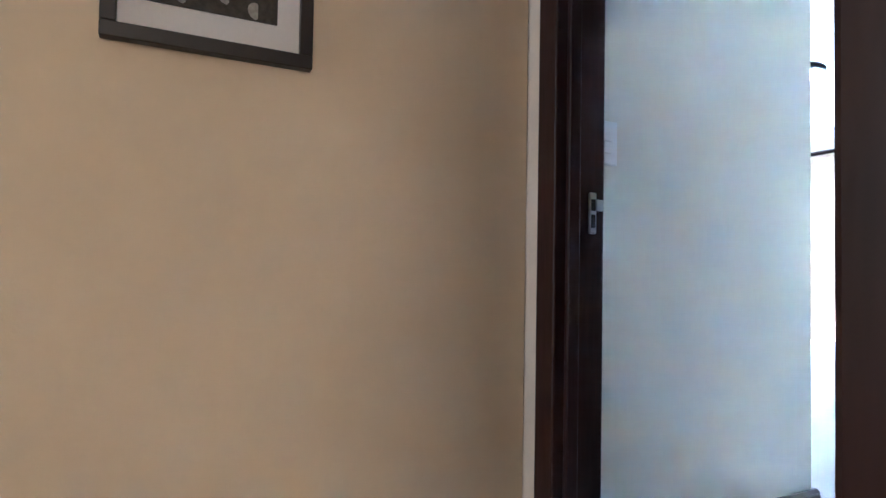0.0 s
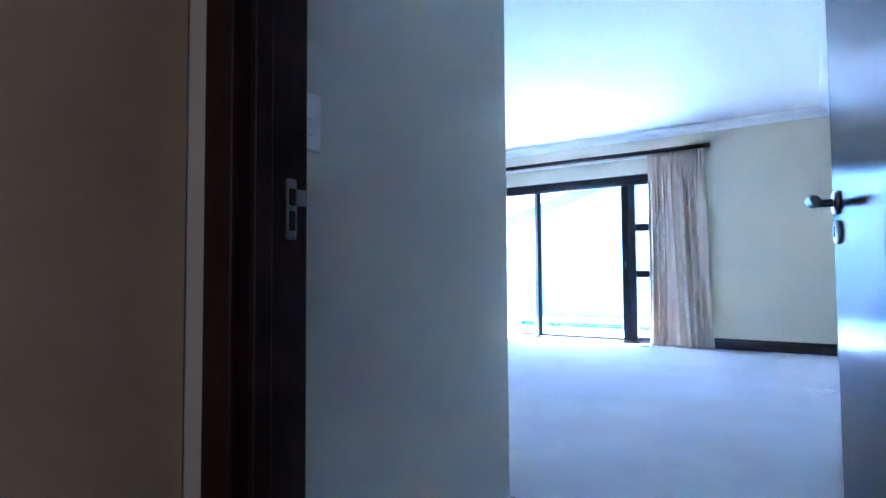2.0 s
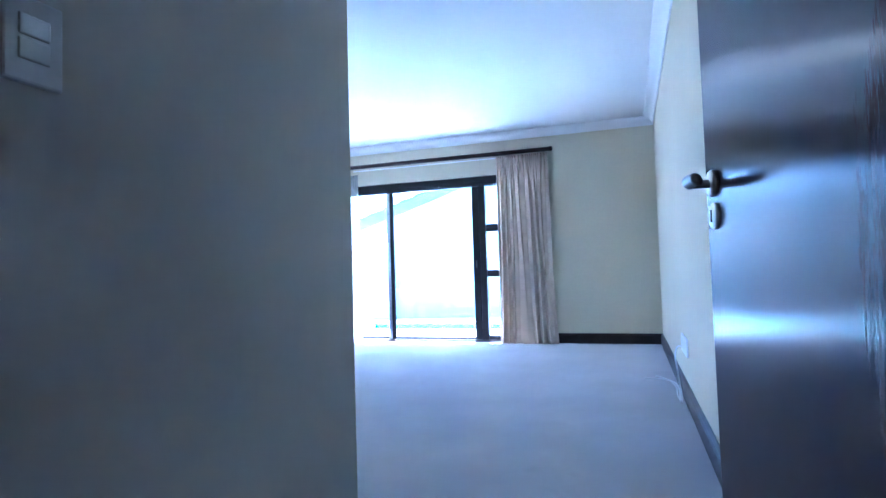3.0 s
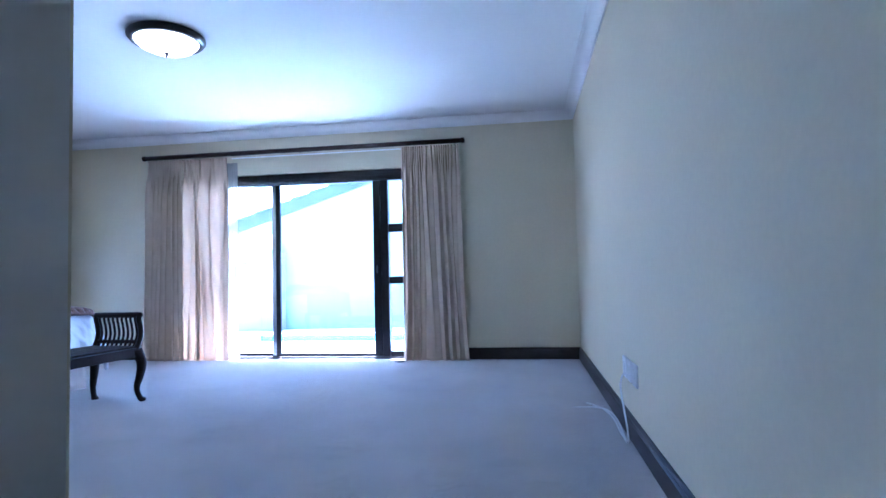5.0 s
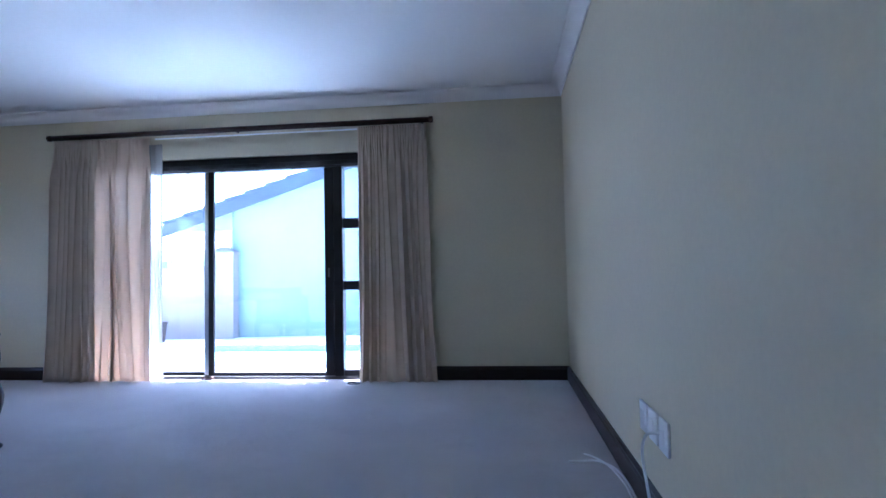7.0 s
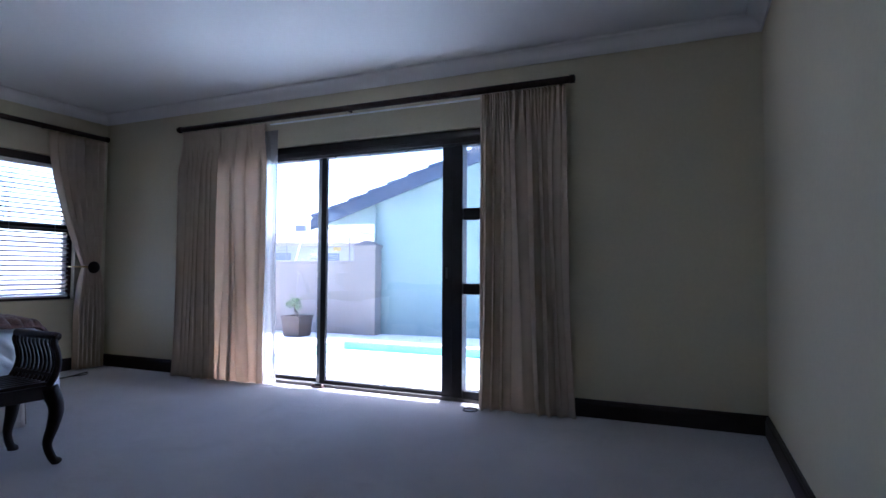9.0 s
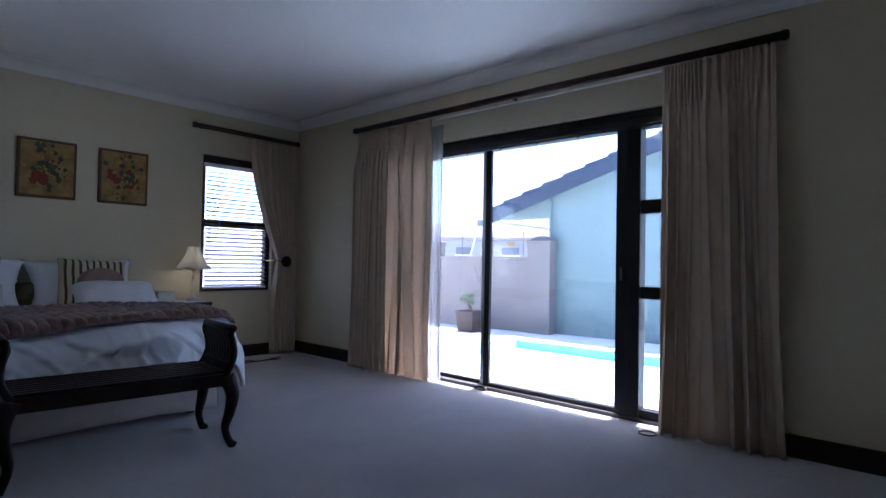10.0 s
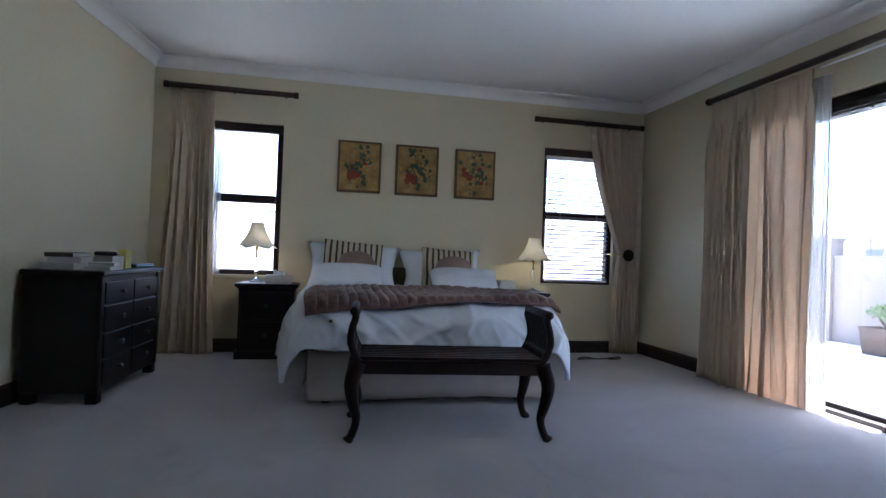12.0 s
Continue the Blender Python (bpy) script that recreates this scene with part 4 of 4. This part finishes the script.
def table_lamp(x, y, z, turn):
    t = thing("table_lamp", pose(x, y, z, 0, 0, turn), "glass stemmed table lamp with a flared ivory shade, lit", "table lamp", "bedside lamps")
    part("foot", lathe(B(), [(0.0, 0), (0.055, 0), (0.058, 0.008), (0.04, 0.018), (0.018, 0.026), (0.012, 0.035)], 24), CRYSTAL, t, "clear glass foot", True)
    part("stem", lathe(B(), [(0.012, 0.035), (0.017, 0.05), (0.012, 0.065), (0.016, 0.10), (0.018, 0.16), (0.013, 0.21), (0.010, 0.225)], 20), CRYSTAL, t, "clear glass stem", True)
    part("collar", lathe(B(), [(0.012, 0.225), (0.014, 0.235), (0.007, 0.245), (0.007, 0.285), (0.014, 0.290), (0.016, 0.33), (0.0, 0.335)], 16), BRASS, t, "aged brass collar", True)
    bulb = part("bulb", lathe(B(), [(0.012, 0.335), (0.02, 0.36), (0.027, 0.385), (0.02, 0.41), (0.0, 0.42)], 16), glow("warm lamp bulb", (1.0, 0.80, 0.48), 4.0), t, "", True)
    bm = B()
    loops = []
    n = 32
    for k in range(13):
        v = k / 12
        r = 0.056 + 0.085 * v ** 1.9 + 0.012 * v
        zz = 0.535 - 0.205 * v
        loop = []
        for i in range(n):
            a = 2 * math.pi * i / n
            lobe = 0.5 + 0.5 * math.cos(6 * a)
            rr = r * (1 + 0.17 * v * v * lobe)
            loop.append((rr * math.cos(a), rr * math.sin(a), zz - 0.028 * v ** 3 * lobe))
        loops.append(loop)
    rings(bm, loops, False)
    shade = part("shade", bm, SHADE, t, "flared ivory cloth shade", True)
    thicken(shade, 0.002)
    part("top_ring", tube(B(), [(0.057 * math.cos(a), 0.057 * math.sin(a), 0.535) for a in [2 * math.pi * k / 24 for k in range(25)]], 0.003, 6), BRASS, shade)
    return t


table_lamp(5.775, 8.19, 0.669, 10)
table_lamp(8.43, 8.19, 0.649, 20)
tb_box = thing("tissue_box", pose(5.985, 8.10, 0.669, 0, 0, 4), "white tissue box with a tuft of tissue", "tissue box")
part("carton", box(B(), -0.115, 0.115, -0.06, 0.06, 0, 0.075, 0.004), PAPER, tb_box)
part("tissue", grid(B(), 12, 8, lambda u, v: (-0.05 + 0.1 * u, 0.02 * math.sin(6 * u), 0.074 + 0.035 * v + 0.012 * math.sin(9 * u) * v)), LINEN, tb_box, "", True)
thicken(tb_box.children[1], 0.002)
bk = thing("white_book", pose(8.10, 8.05, 0.649, 0, 0, 6), "thick white paperback lying on the nightstand", "book")
part("page_block", box(B(), -0.08, 0.08, -0.055, 0.055, 0.002, 0.106, 0.002), PAPER, bk)
part("cover", box(B(), -0.083, 0.083, -0.058, 0.058, 0.106, 0.110, 0.001), BOOK_PALE, bk)

# ---- three canvases ----
def canvas(x, w, seed, blooms):
    z0, z1 = 1.56, 2.06
    t = thing("canvas_painting", pose(x, N, (z0 + z1) / 2, 0, 0, 0), "ochre canvas painting of a flower bouquet", "painting", "bouquet paintings")
    h = z1 - z0
    part("canvas", box(B(), -w / 2, w / 2, -0.028, 0, -h / 2, h / 2, 0.004), CANVAS_EDGE, t)
    part("painted_ground", box(B(), -w / 2 + 0.022, w / 2 - 0.022, -0.0295, -0.027, -h / 2 + 0.022, h / 2 - 0.022), CANVAS, t)
    rnd = random.Random(seed)
    for name, material, pts in (("painted_leaves", PAINT_GREEN, [(rnd.gauss(0.01, 0.05), rnd.gauss(0.01, 0.095), rnd.uniform(0.010, 0.028)) for _ in range(44)]), ("painted_petals", PAINT_RED, blooms), ("painted_buds", PAINT_GOLD, [(rnd.gauss(0.03, 0.07), rnd.gauss(0.02, 0.09), rnd.uniform(0.008, 0.018)) for _ in range(20)])):
        bm = B()
        for px, pz, r in pts:
            px, pz = max(-w / 2 + 0.05, min(w / 2 - 0.05, px)), max(-h / 2 + 0.05, min(h / 2 - 0.05, pz))
            dy = rnd.uniform(0, 0.0008)
            loop = []
            for k in range(9):
                a = 2 * math.pi * k / 9
                q = r * rnd.uniform(0.65, 1.15)
                loop.append((px + q * math.cos(a) * 0.9, -0.0300 - dy, pz + q * math.sin(a)))
            rings(bm, [loop, [(a, b - 0.0012, c) for a, b, c in loop]])
        part(name, bm, material, t)["kind"] = "stuff"


canvas(6.675, 0.42, 1, [(-0.07, -0.06, 0.062), (-0.03, -0.08, 0.05), (-0.09, -0.10, 0.04), (0.05, 0.03, 0.028)])
canvas(7.245, 0.43, 2, [(-0.075, -0.07, 0.06), (-0.03, -0.09, 0.052), (-0.10, -0.11, 0.038), (0.04, 0.06, 0.026)])
canvas(7.845, 0.42, 5, [(-0.10, 0.0, 0.05), (-0.06, -0.04, 0.04), (-0.12, 0.04, 0.03), (0.04, 0.05, 0.034), (0.06, -0.08, 0.03)])


# ---- chest of drawers ----
CW, CD, CH = 1.00, 0.45, 0.80
chest = thing("chest_of_drawers", pose(4.893, 7.085, 0, 0, 0, 90 - 3.5), "dark wooden chest of drawers with small knobs, against the wall", "chest of drawers")
part("body", box(B(), -CW / 2 + 0.02, CW / 2 - 0.02, -CD / 2 + 0.02, CD / 2, 0.07, CH - 0.03, 0.006), FURN, chest)
part("top", box(B(), -CW / 2 - 0.012, CW / 2 + 0.012, -CD / 2 - 0.012, CD / 2, CH - 0.03, CH, 0.008), FURN, chest)
part("plinth", box(B(), -CW / 2 + 0.03, CW / 2 - 0.03, -CD / 2 + 0.03, CD / 2 - 0.01, 0.06, 0.10, 0.006), FURN, chest)
for sx in (-1, 1):
    for y in (-CD / 2 + 0.045, CD / 2 - 0.05):
        part("foot", box(B(), sx * (CW / 2 - 0.05) - 0.035, sx * (CW / 2 - 0.05) + 0.035, y - 0.035, y + 0.035, 0, 0.07, 0.008), FURN, chest)
    part("corner_post", box(B(), sx * (CW / 2 - 0.035) - 0.025, sx * (CW / 2 - 0.035) + 0.025, -CD / 2 + 0.005, -CD / 2 + 0.03, 0.07, CH - 0.035, 0.006), FURN, chest)
rows_z = ((0.60, 0.73), (0.43, 0.585), (0.27, 0.415), (0.11, 0.255))
for r, (z0, z1) in enumerate(rows_z):
    for c in range(2):
        xa = -CW / 2 + 0.07 + c * (CW / 2 - 0.065)
        xb = xa + CW / 2 - 0.075
        dr = part("drawer", box(B(), xa, xb, -CD / 2 + 0.004, -CD / 2 + 0.03, z0, z1, 0.005), FURN, chest)
        for kx in ((xa + xb) / 2,):
            part("knob", lathe(B(), [(0.007, 0), (0.006, 0.012), (0.018, 0.020), (0.016, 0.029), (0.002, 0.033)], 14), PEWTER, dr, "small dull metal knob", True).matrix_local = pose(kx, -CD / 2 + 0.004, (z0 + z1) / 2, 90, 0, 0)


def book(x, y, z, w, d, h, turn, cover, label):
    t = thing("book", pose(x, y, z, 0, 0, turn), label, "book", "books on the chest")
    part("page_block", box(B(), -w / 2 + 0.003, w / 2 - 0.003, -d / 2 + 0.003, d / 2 - 0.003, 0.002, h - 0.002), PAPER, t)
    for a, b in ((0, 0.003), (h - 0.003, h)):
        part("cover", box(B(), -w / 2, w / 2, -d / 2, d / 2, a, b, 0.001), cover, t)
    part("spine", box(B(), -w / 2 - 0.002, -w / 2 + 0.003, -d / 2, d / 2, 0.0035, h - 0.0035), cover, t)


book(4.810, 6.830, CH, 0.26, 0.20, 0.040, 80, BOOK_PALE, "pale hardback book at the foot of a pile")
book(4.810, 6.830, CH + 0.040, 0.24, 0.18, 0.035, 95, BOOK_PALE, "pale hardback book in a pile")
book(4.800, 6.820, CH + 0.075, 0.23, 0.16, 0.028, 86, BOOK_DARK, "dark hardback book on top of a pile")
book(5.010, 6.810, CH, 0.20, 0.15, 0.025, 88, BOOK_PALE, "pale paperback lying on the chest")
book(5.010, 6.810, CH + 0.025, 0.19, 0.14, 0.022, 100, BOOK_PALE, "pale paperback lying on the chest")
book(4.970, 7.010, CH, 0.18, 0.13, 0.030, 92, BOOK_PALE, "pale paperback lying on the chest")
book(4.970, 7.010, CH + 0.030, 0.17, 0.12, 0.055, 84, BOOK_PALE, "thick pale book lying on the chest")
ph = solid("spectacle_case", box(B(), 4.89, 5.03, 6.96, 7.02, CH + 0.086, CH + 0.115, 0.012), BLACK, "black spectacle case on a pile of books", "case")
yc = thing("yellow_carton", pose(5.01, 7.17, CH, 0, 0, -6), "small yellow carton standing on the chest", "carton")
part("carton", box(B(), -0.03, 0.03, -0.045, 0.045, 0, 0.13, 0.003), YELLOW, yc)
part("flap", box(B(), -0.028, 0.028, -0.043, 0.043, 0.1302, 0.132), YELLOW, yc)
lp = thing("laptop", pose(4.96, 7.42, CH, 0, 0, -4), "closed black laptop lying on the chest", "laptop")
part("base", box(B(), -0.12, 0.12, -0.17, 0.17, 0.003, 0.016, 0.004), BLACK, lp)
part("lid", box(B(), -0.12, 0.12, -0.17, 0.17, 0.0165, 0.026, 0.004), BLACK, lp)
pp = solid("paper_sheet", box(B(), 4.98, 5.08, 7.43, 7.57, CH + 0.0262, CH + 0.028), PAPER, "white sheet of paper on the laptop", "paper")


# ---- outside ----
solid("ground", box(B(), -400, E + T, N + T + 0.001, 500, -0.3, -0.12), PAVING, "pale ground outside the windows", "ground", "structure")
PY1 = 7.30                      # the pool's end
PX0, PX1 = 10.45, 12.72
bm = B()
for x0, x1, y0, y1 in ((E + 0.10, PX0, -300, PY1), (E + 0.10, 400, PY1, N + T), (PX1, 400, -300, PY1)):
    box(bm, x0, x1, y0, y1, -0.30, -0.03)
box(bm, E + T, 400, N + T, N + T + 300, -0.30, -0.03)
solid("pavement", bm, PAVING, "sunlit pale paving round the swimming pool", "paving", "structure")
solid("ground", box(B(), -400, E + 0.10, -300, -1.7, -0.30, -0.12), PAVING, "pale ground on the far side of the house", "ground", "structure")
pool = thing("swimming_pool", pose(0, 0, 0), "swimming pool with turquoise walls and pale coping", "swimming pool")
bm = B()
box(bm, PX0 + 0.002, PX1 - 0.002, -6, PY1 - 0.002, -1.45, -1.35)
box(bm, PX1 - 0.03, PX1 - 0.003, -6, PY1 - 0.003, -1.35, -0.034)
box(bm, PX0 + 0.003, PX0 + 0.03, -6, PY1 - 0.003, -1.35, -0.034)
part("basin", bm, POOL_WALL, pool)
part("end_wall", box(B(), PX0 + 0.031, PX1 - 0.031, PY1 - 0.03, PY1 - 0.003, -1.35, -0.034), POOL_PALE, pool, "pale plastered end wall")
part("water", box(B(), PX0 + 0.031, PX1 - 0.031, -5.99, PY1 - 0.031, -0.44, -0.125), WATER, pool)
cop = None
y = PY1 + 0.15
while y > -2.0:
    if cop is None:
        cop = part("coping_stone", box(B(), -0.15, 0.15, -0.145, 0.145, 0, 0.035, 0.01), COPING, pool)
        cop.matrix_local = pose(PX1 + 0.13, y, -0.029)
    else:
        shared("coping_stone", cop, pose(PX1 + 0.13, y, -0.029, 0, 0, random.uniform(-1, 1)), pool)
    shared("coping_stone", cop, pose(PX0 - 0.13, y, -0.029, 0, 0, random.uniform(-1, 1)), pool)
    y -= 0.30
x = PX0 + 0.17
while x < PX1:
    shared("coping_stone", cop, pose(x, PY1 + 0.15, -0.029, 0, 0, 90), pool)
    x += 0.30

# own eaves over the glazed door
eave = thing("roof_eaves", pose(0, 0, 0), "projecting eaves of the house above the glazed door", "eaves", "", "structure")
part("soffit", box(B(), E + T, E + T + 0.42, S - 1.5, N + 0.6, 2.42, 2.45), CEILING, eave)
part("fascia", box(B(), E + T + 0.42, E + T + 0.445, S - 1.5, N + 0.6, 2.38, 2.56, 0.003), CEILING, eave)
part("roof_slab", box(B(), -1.5, E + T + 0.415, -2.0, N + 0.6, 2.87, 2.95), ROOFTILE, eave)

# neighbouring wing with its gable
GX, GY = 13.85, 7.44
wing = thing("house_wing", pose(GX, GY, -0.03, 0, 0, 4.0), "pale plastered house wing with a tiled gable roof", "house")
slope = 0.336
z_at = lambda y: 1.96 + slope * (1.08 - y)
bm = B()
n_y = -5.0
loop = [(0, 0), (n_y, 0), (n_y, z_at(n_y) - 0.10), (0, z_at(0) - 0.10)]
rings(bm, [[(x, y, z) for y, z in loop] for x in (0, 7.0)])
part("wall", bm, RENDER_WALL, wing)
bm = B()
rings(bm, [[(x, y, z_at(y) + dz) for y, dz in ((1.10, -0.10), (n_y, -0.10), (n_y, 0.02), (1.10, 0.02))] for x in (-0.22, 7.2)])
roof = part("roof", bm, ROOFTILE, wing)
tile_a = None
for k in range(17):
    y = 1.10 - k * 0.36
    for i in range(3):
        xx = -0.22 + i * 0.30
        m = pose(xx, y, z_at(y) + 0.02) @ Matrix.Rotation(-math.atan(slope) + 0.085, 4, "X") @ pose(0, 0, 0)
        if tile_a is None:
            bm = B()
            box(bm, -0.02, 0.28, -0.40, 0.02, 0.0, 0.06, 0.012)
            tile_a = part("roof_tile", bm, ROOFTILE, roof)
            tile_a.matrix_local = m
        else:
            shared("roof_tile", tile_a, m, roof)
part("bargeboard", rings(B(), [[(x, y, z_at(y) + dz) for y, dz in ((1.12, -0.20), (n_y, -0.20), (n_y, 0.0), (1.12, 0.0))] for x in (-0.245, -0.222)]), ROOFTILE, wing)
part("soffit", box(B(), 0.11, 7.0, 0.02, 1.06, 1.84, 1.86), CEILING, wing, "white soffit boards")
part("gable_fill", rings(B(), [[(x, 0.002, 1.862), (x, 1.05, 1.862), (x, 0.002, z_at(0) - 0.105)] for x in (0.0, 0.1)]), RENDER_WALL, wing)
part("gutter", tube(B(), [(-0.2, 1.14, 1.83), (7.0, 1.14, 1.83)], 0.05, 8), CEILING, wing)
pipe = part("downpipe", tube(B(), smooth_path([(-0.05, -0.02, z_at(0) - 0.12), (-0.05, -0.02, 1.6), (-0.05, -0.02, 0.8), (-0.05, -0.02, 0.02)], 4), 0.022, 10), RENDER_WALL, wing, "thin pale downpipe", True)
for z in (0.5, 1.45, 2.05):
    part("clip", box(B(), -0.078, 0.0, -0.035, -0.005, z, z + 0.03, 0.003), RENDER_WALL, pipe)

# boundary wall with two pillars
bw = thing("boundary_wall", pose(13.61, 7.30, -0.03, 0, 0, 4.0), "grey plastered boundary wall with square pillars", "garden wall")
part("wall_panel", box(B(), 0.06, 0.20, 0.40, 2.26, 0, 1.17, 0.004), RENDER_GREY, bw)
part("wall_cap", box(B(), 0.035, 0.225, 0.40, 2.26, 1.17, 1.225, 0.008), RENDER_GREY, bw)
for y0 in (0.0, 2.26):
    pl = part("pillar", box(B(), 0, 0.23, y0, y0 + 0.40, 0, 1.44, 0.006), RENDER_GREY, bw)
    part("pillar_cap", rings(B(), [[(0.115 + sx * a, y0 + 0.20 + sy * b, z) for sx, sy in ((-1, -1), (1, -1), (1, 1), (-1, 1))] for a, b, z in ((0.135, 0.22, 1.44), (0.135, 0.22, 1.475), (0.03, 0.06, 1.56))]), RENDER_GREY, pl)
part("wall_panel", box(B(), 0.06, 0.20, 2.66, 9.0, 0, 1.17, 0.004), RENDER_GREY, bw)
part("wall_cap", box(B(), 0.035, 0.225, 2.66, 9.0, 1.17, 1.225, 0.008), RENDER_GREY, bw)

# security fence on the boundary wall
fence = thing("security_fence", pose(13.61, 7.30, 1.195, 0, 0, 4.0), "thin wire security fence standing on the boundary wall", "fence")
for y in (0.55, 1.15, 1.80, 2.45, 3.2, 4.0):
    part("post", tube(B(), [(0.13, y, 0), (0.13, y, 0.42)], 0.008, 8), PEWTER, fence)
for k in range(4):
    part("wire", tube(B(), [(0.13, 0.45, 0.09 + 0.10 * k), (0.13, 2.4, 0.085 + 0.10 * k), (0.13, 4.4, 0.09 + 0.10 * k)], 0.002, 5), PEWTER, fence)
part("brace", tube(B(), [(0.13, 1.62, 0.0), (0.13, 1.48, 0.46)], 0.014, 8), PLASTIC, fence, "white slanting brace")
sign = solid("warning_sign", box(B(), 0, 0.006, -0.08, 0.08, 0, 0.07, 0.002), SIGN_YELLOW, "small yellow warning plate on the fence", "sign")
sign.matrix_world = pose(13.66, 8.08, 1.36, 0, 0, 4.0)

# potted plant
plant = thing("potted_plant", pose(13.05, 8.42, -0.03), "small bonsai-like shrub in a square brown pot", "potted plant")
part("pot", rings(B(), [[(sx * a, sy * a, z) for sx, sy in ((-1, -1), (1, -1), (1, 1), (-1, 1))] for a, z in ((0.15, 0), (0.175, 0.30), (0.185, 0.30), (0.185, 0.33), (0.16, 0.33), (0.155, 0.29))]), POT, plant)
part("soil", box(B(), -0.155, 0.155, -0.155, 0.155, 0.27, 0.295), SOIL, plant)
part("trunk", tube(B(), smooth_path([(0, 0, 0.29), (0.03, 0.02, 0.36), (-0.01, 0.05, 0.43), (0.03, 0.09, 0.50)], 4), [0.022, 0.021, 0.02, 0.019, 0.018, 0.017, 0.016, 0.015, 0.014, 0.013, 0.012, 0.011, 0.010], 8), BARK, plant)
rnd = random.Random(6)
bm = B()
for k in range(420):
    c = rnd.choice(((0.03, 0.10, 0.55, 0.11), (-0.02, -0.03, 0.47, 0.08), (0.02, 0.19, 0.50, 0.08), (0.0, 0.02, 0.58, 0.07)))
    d = Vector((rnd.gauss(0, 1), rnd.gauss(0, 1), rnd.gauss(0, 0.55)))
    p = Vector(c[:3]) + d.normalized() * c[3] * rnd.uniform(0.3, 1.1)
    a, b = Vector((rnd.gauss(0, 1), rnd.gauss(0, 1), rnd.gauss(0, 0.4))).normalized(), Vector((rnd.gauss(0, 1), rnd.gauss(0, 1), rnd.gauss(0, 1))).normalized()
    s = rnd.uniform(0.012, 0.024)
    vs = [bm.verts.new(p + q) for q in (-a * s, b * s * 0.5, a * s, -b * s * 0.5)]
    bm.faces.new(vs)
part("foliage", bm, LEAF, plant)

# houses beyond the wall
def far_house(x, y, w, d, h, rise, label):
    t = thing("far_house", pose(x, y, -0.03, 0, 0, 24), label, "house", "houses beyond the wall")
    part("wall", box(B(), 0, d, -w / 2, w / 2, 0, h), FAR_WALL, t)
    eave, ridge = [(-0.5, -w / 2 - 0.5, h), (d + 0.5, -w / 2 - 0.5, h), (d + 0.5, w / 2 + 0.5, h), (-0.5, w / 2 + 0.5, h)], [(d / 2 - 0.1, -w / 2 + d / 2, h + rise), (d / 2 + 0.1, -w / 2 + d / 2, h + rise), (d / 2 + 0.1, w / 2 - d / 2, h + rise), (d / 2 - 0.1, w / 2 - d / 2, h + rise)]
    roof = part("roof", rings(B(), [[(a, b, c - 0.14) for a, b, c in eave], eave, ridge]), FAR_ROOF, t)
    part("chimney", box(B(), d / 2 + 0.3, d / 2 + 0.8, w * 0.18, w * 0.18 + 0.5, h + rise * 0.4, h + rise + 0.35, 0.01), FAR_WALL, roof)
    for k in range(5):
        yy = -w / 2 + (k + 0.5) * w / 5
        wi = part("window", box(B(), -0.03, 0.02, yy - 0.4, yy + 0.4, h - 1.2, h - 0.45), FAR_GLASS, t, "dark window of the far house")
        part("frame", box(B(), -0.05, -0.03, yy - 0.42, yy + 0.42, h - 0.85, h - 0.80), CEILING, wi)
        part("sill", box(B(), -0.08, -0.001, yy - 0.48, yy + 0.48, h - 1.27, h - 1.2), CEILING, wi)


far_house(27, 17.5, 11, 6, 2.3, 0.75, "pale house with a low hipped roof beyond the wall")
far_house(38, 38, 14, 6, 3.4, 1.1, "pale house with a low hipped roof beyond the wall")
bush = thing("far_bush", pose(19.0, 12.55, -0.03), "pale flowering shrub beyond the boundary wall", "shrub")
rnd = random.Random(16)
for k in range(5):
    part("stem", tube(B(), smooth_path([(0, 0, 0), (0.08 * math.cos(k * 1.3), 0.08 * math.sin(k * 1.3), 0.7), (0.35 * math.cos(k * 1.3), 0.35 * math.sin(k * 1.3), 1.35)], 4), 0.02, 6), BARK, bush)
bm = B()
for k in range(900):
    a, q = rnd.uniform(0, 6.28), rnd.uniform(0, 1) ** 0.5
    lump = 0.12 * math.sin(3 * a) + 0.08 * math.sin(7 * a + 1)
    p = Vector((0.62 * q * math.cos(a), 0.62 * q * math.sin(a), 1.0 + (0.52 + lump) * (1 - q * q) * rnd.uniform(0.1, 1) + rnd.uniform(-0.3, 0.1)))
    d1, d2 = Vector((rnd.gauss(0, 1), rnd.gauss(0, 1), rnd.gauss(0, 0.6))).normalized(), Vector((rnd.gauss(0, 1), rnd.gauss(0, 1), rnd.gauss(0, 1))).normalized()
    sz = rnd.uniform(0.03, 0.06)
    bm.faces.new([bm.verts.new(p + o) for o in (-d1 * sz, d2 * sz * 0.6, d1 * sz, -d2 * sz * 0.6)])
part("foliage", bm, BLOSSOM, bush, "pale blossom and leaves")
# white garden wall seen through the north windows
solid("garden_wall", box(B(), -6, 13.0, 12.4, 12.6, -0.12, 1.62, 0.005), GARDEN_PALE, "pale plastered garden wall behind the house", "garden wall")
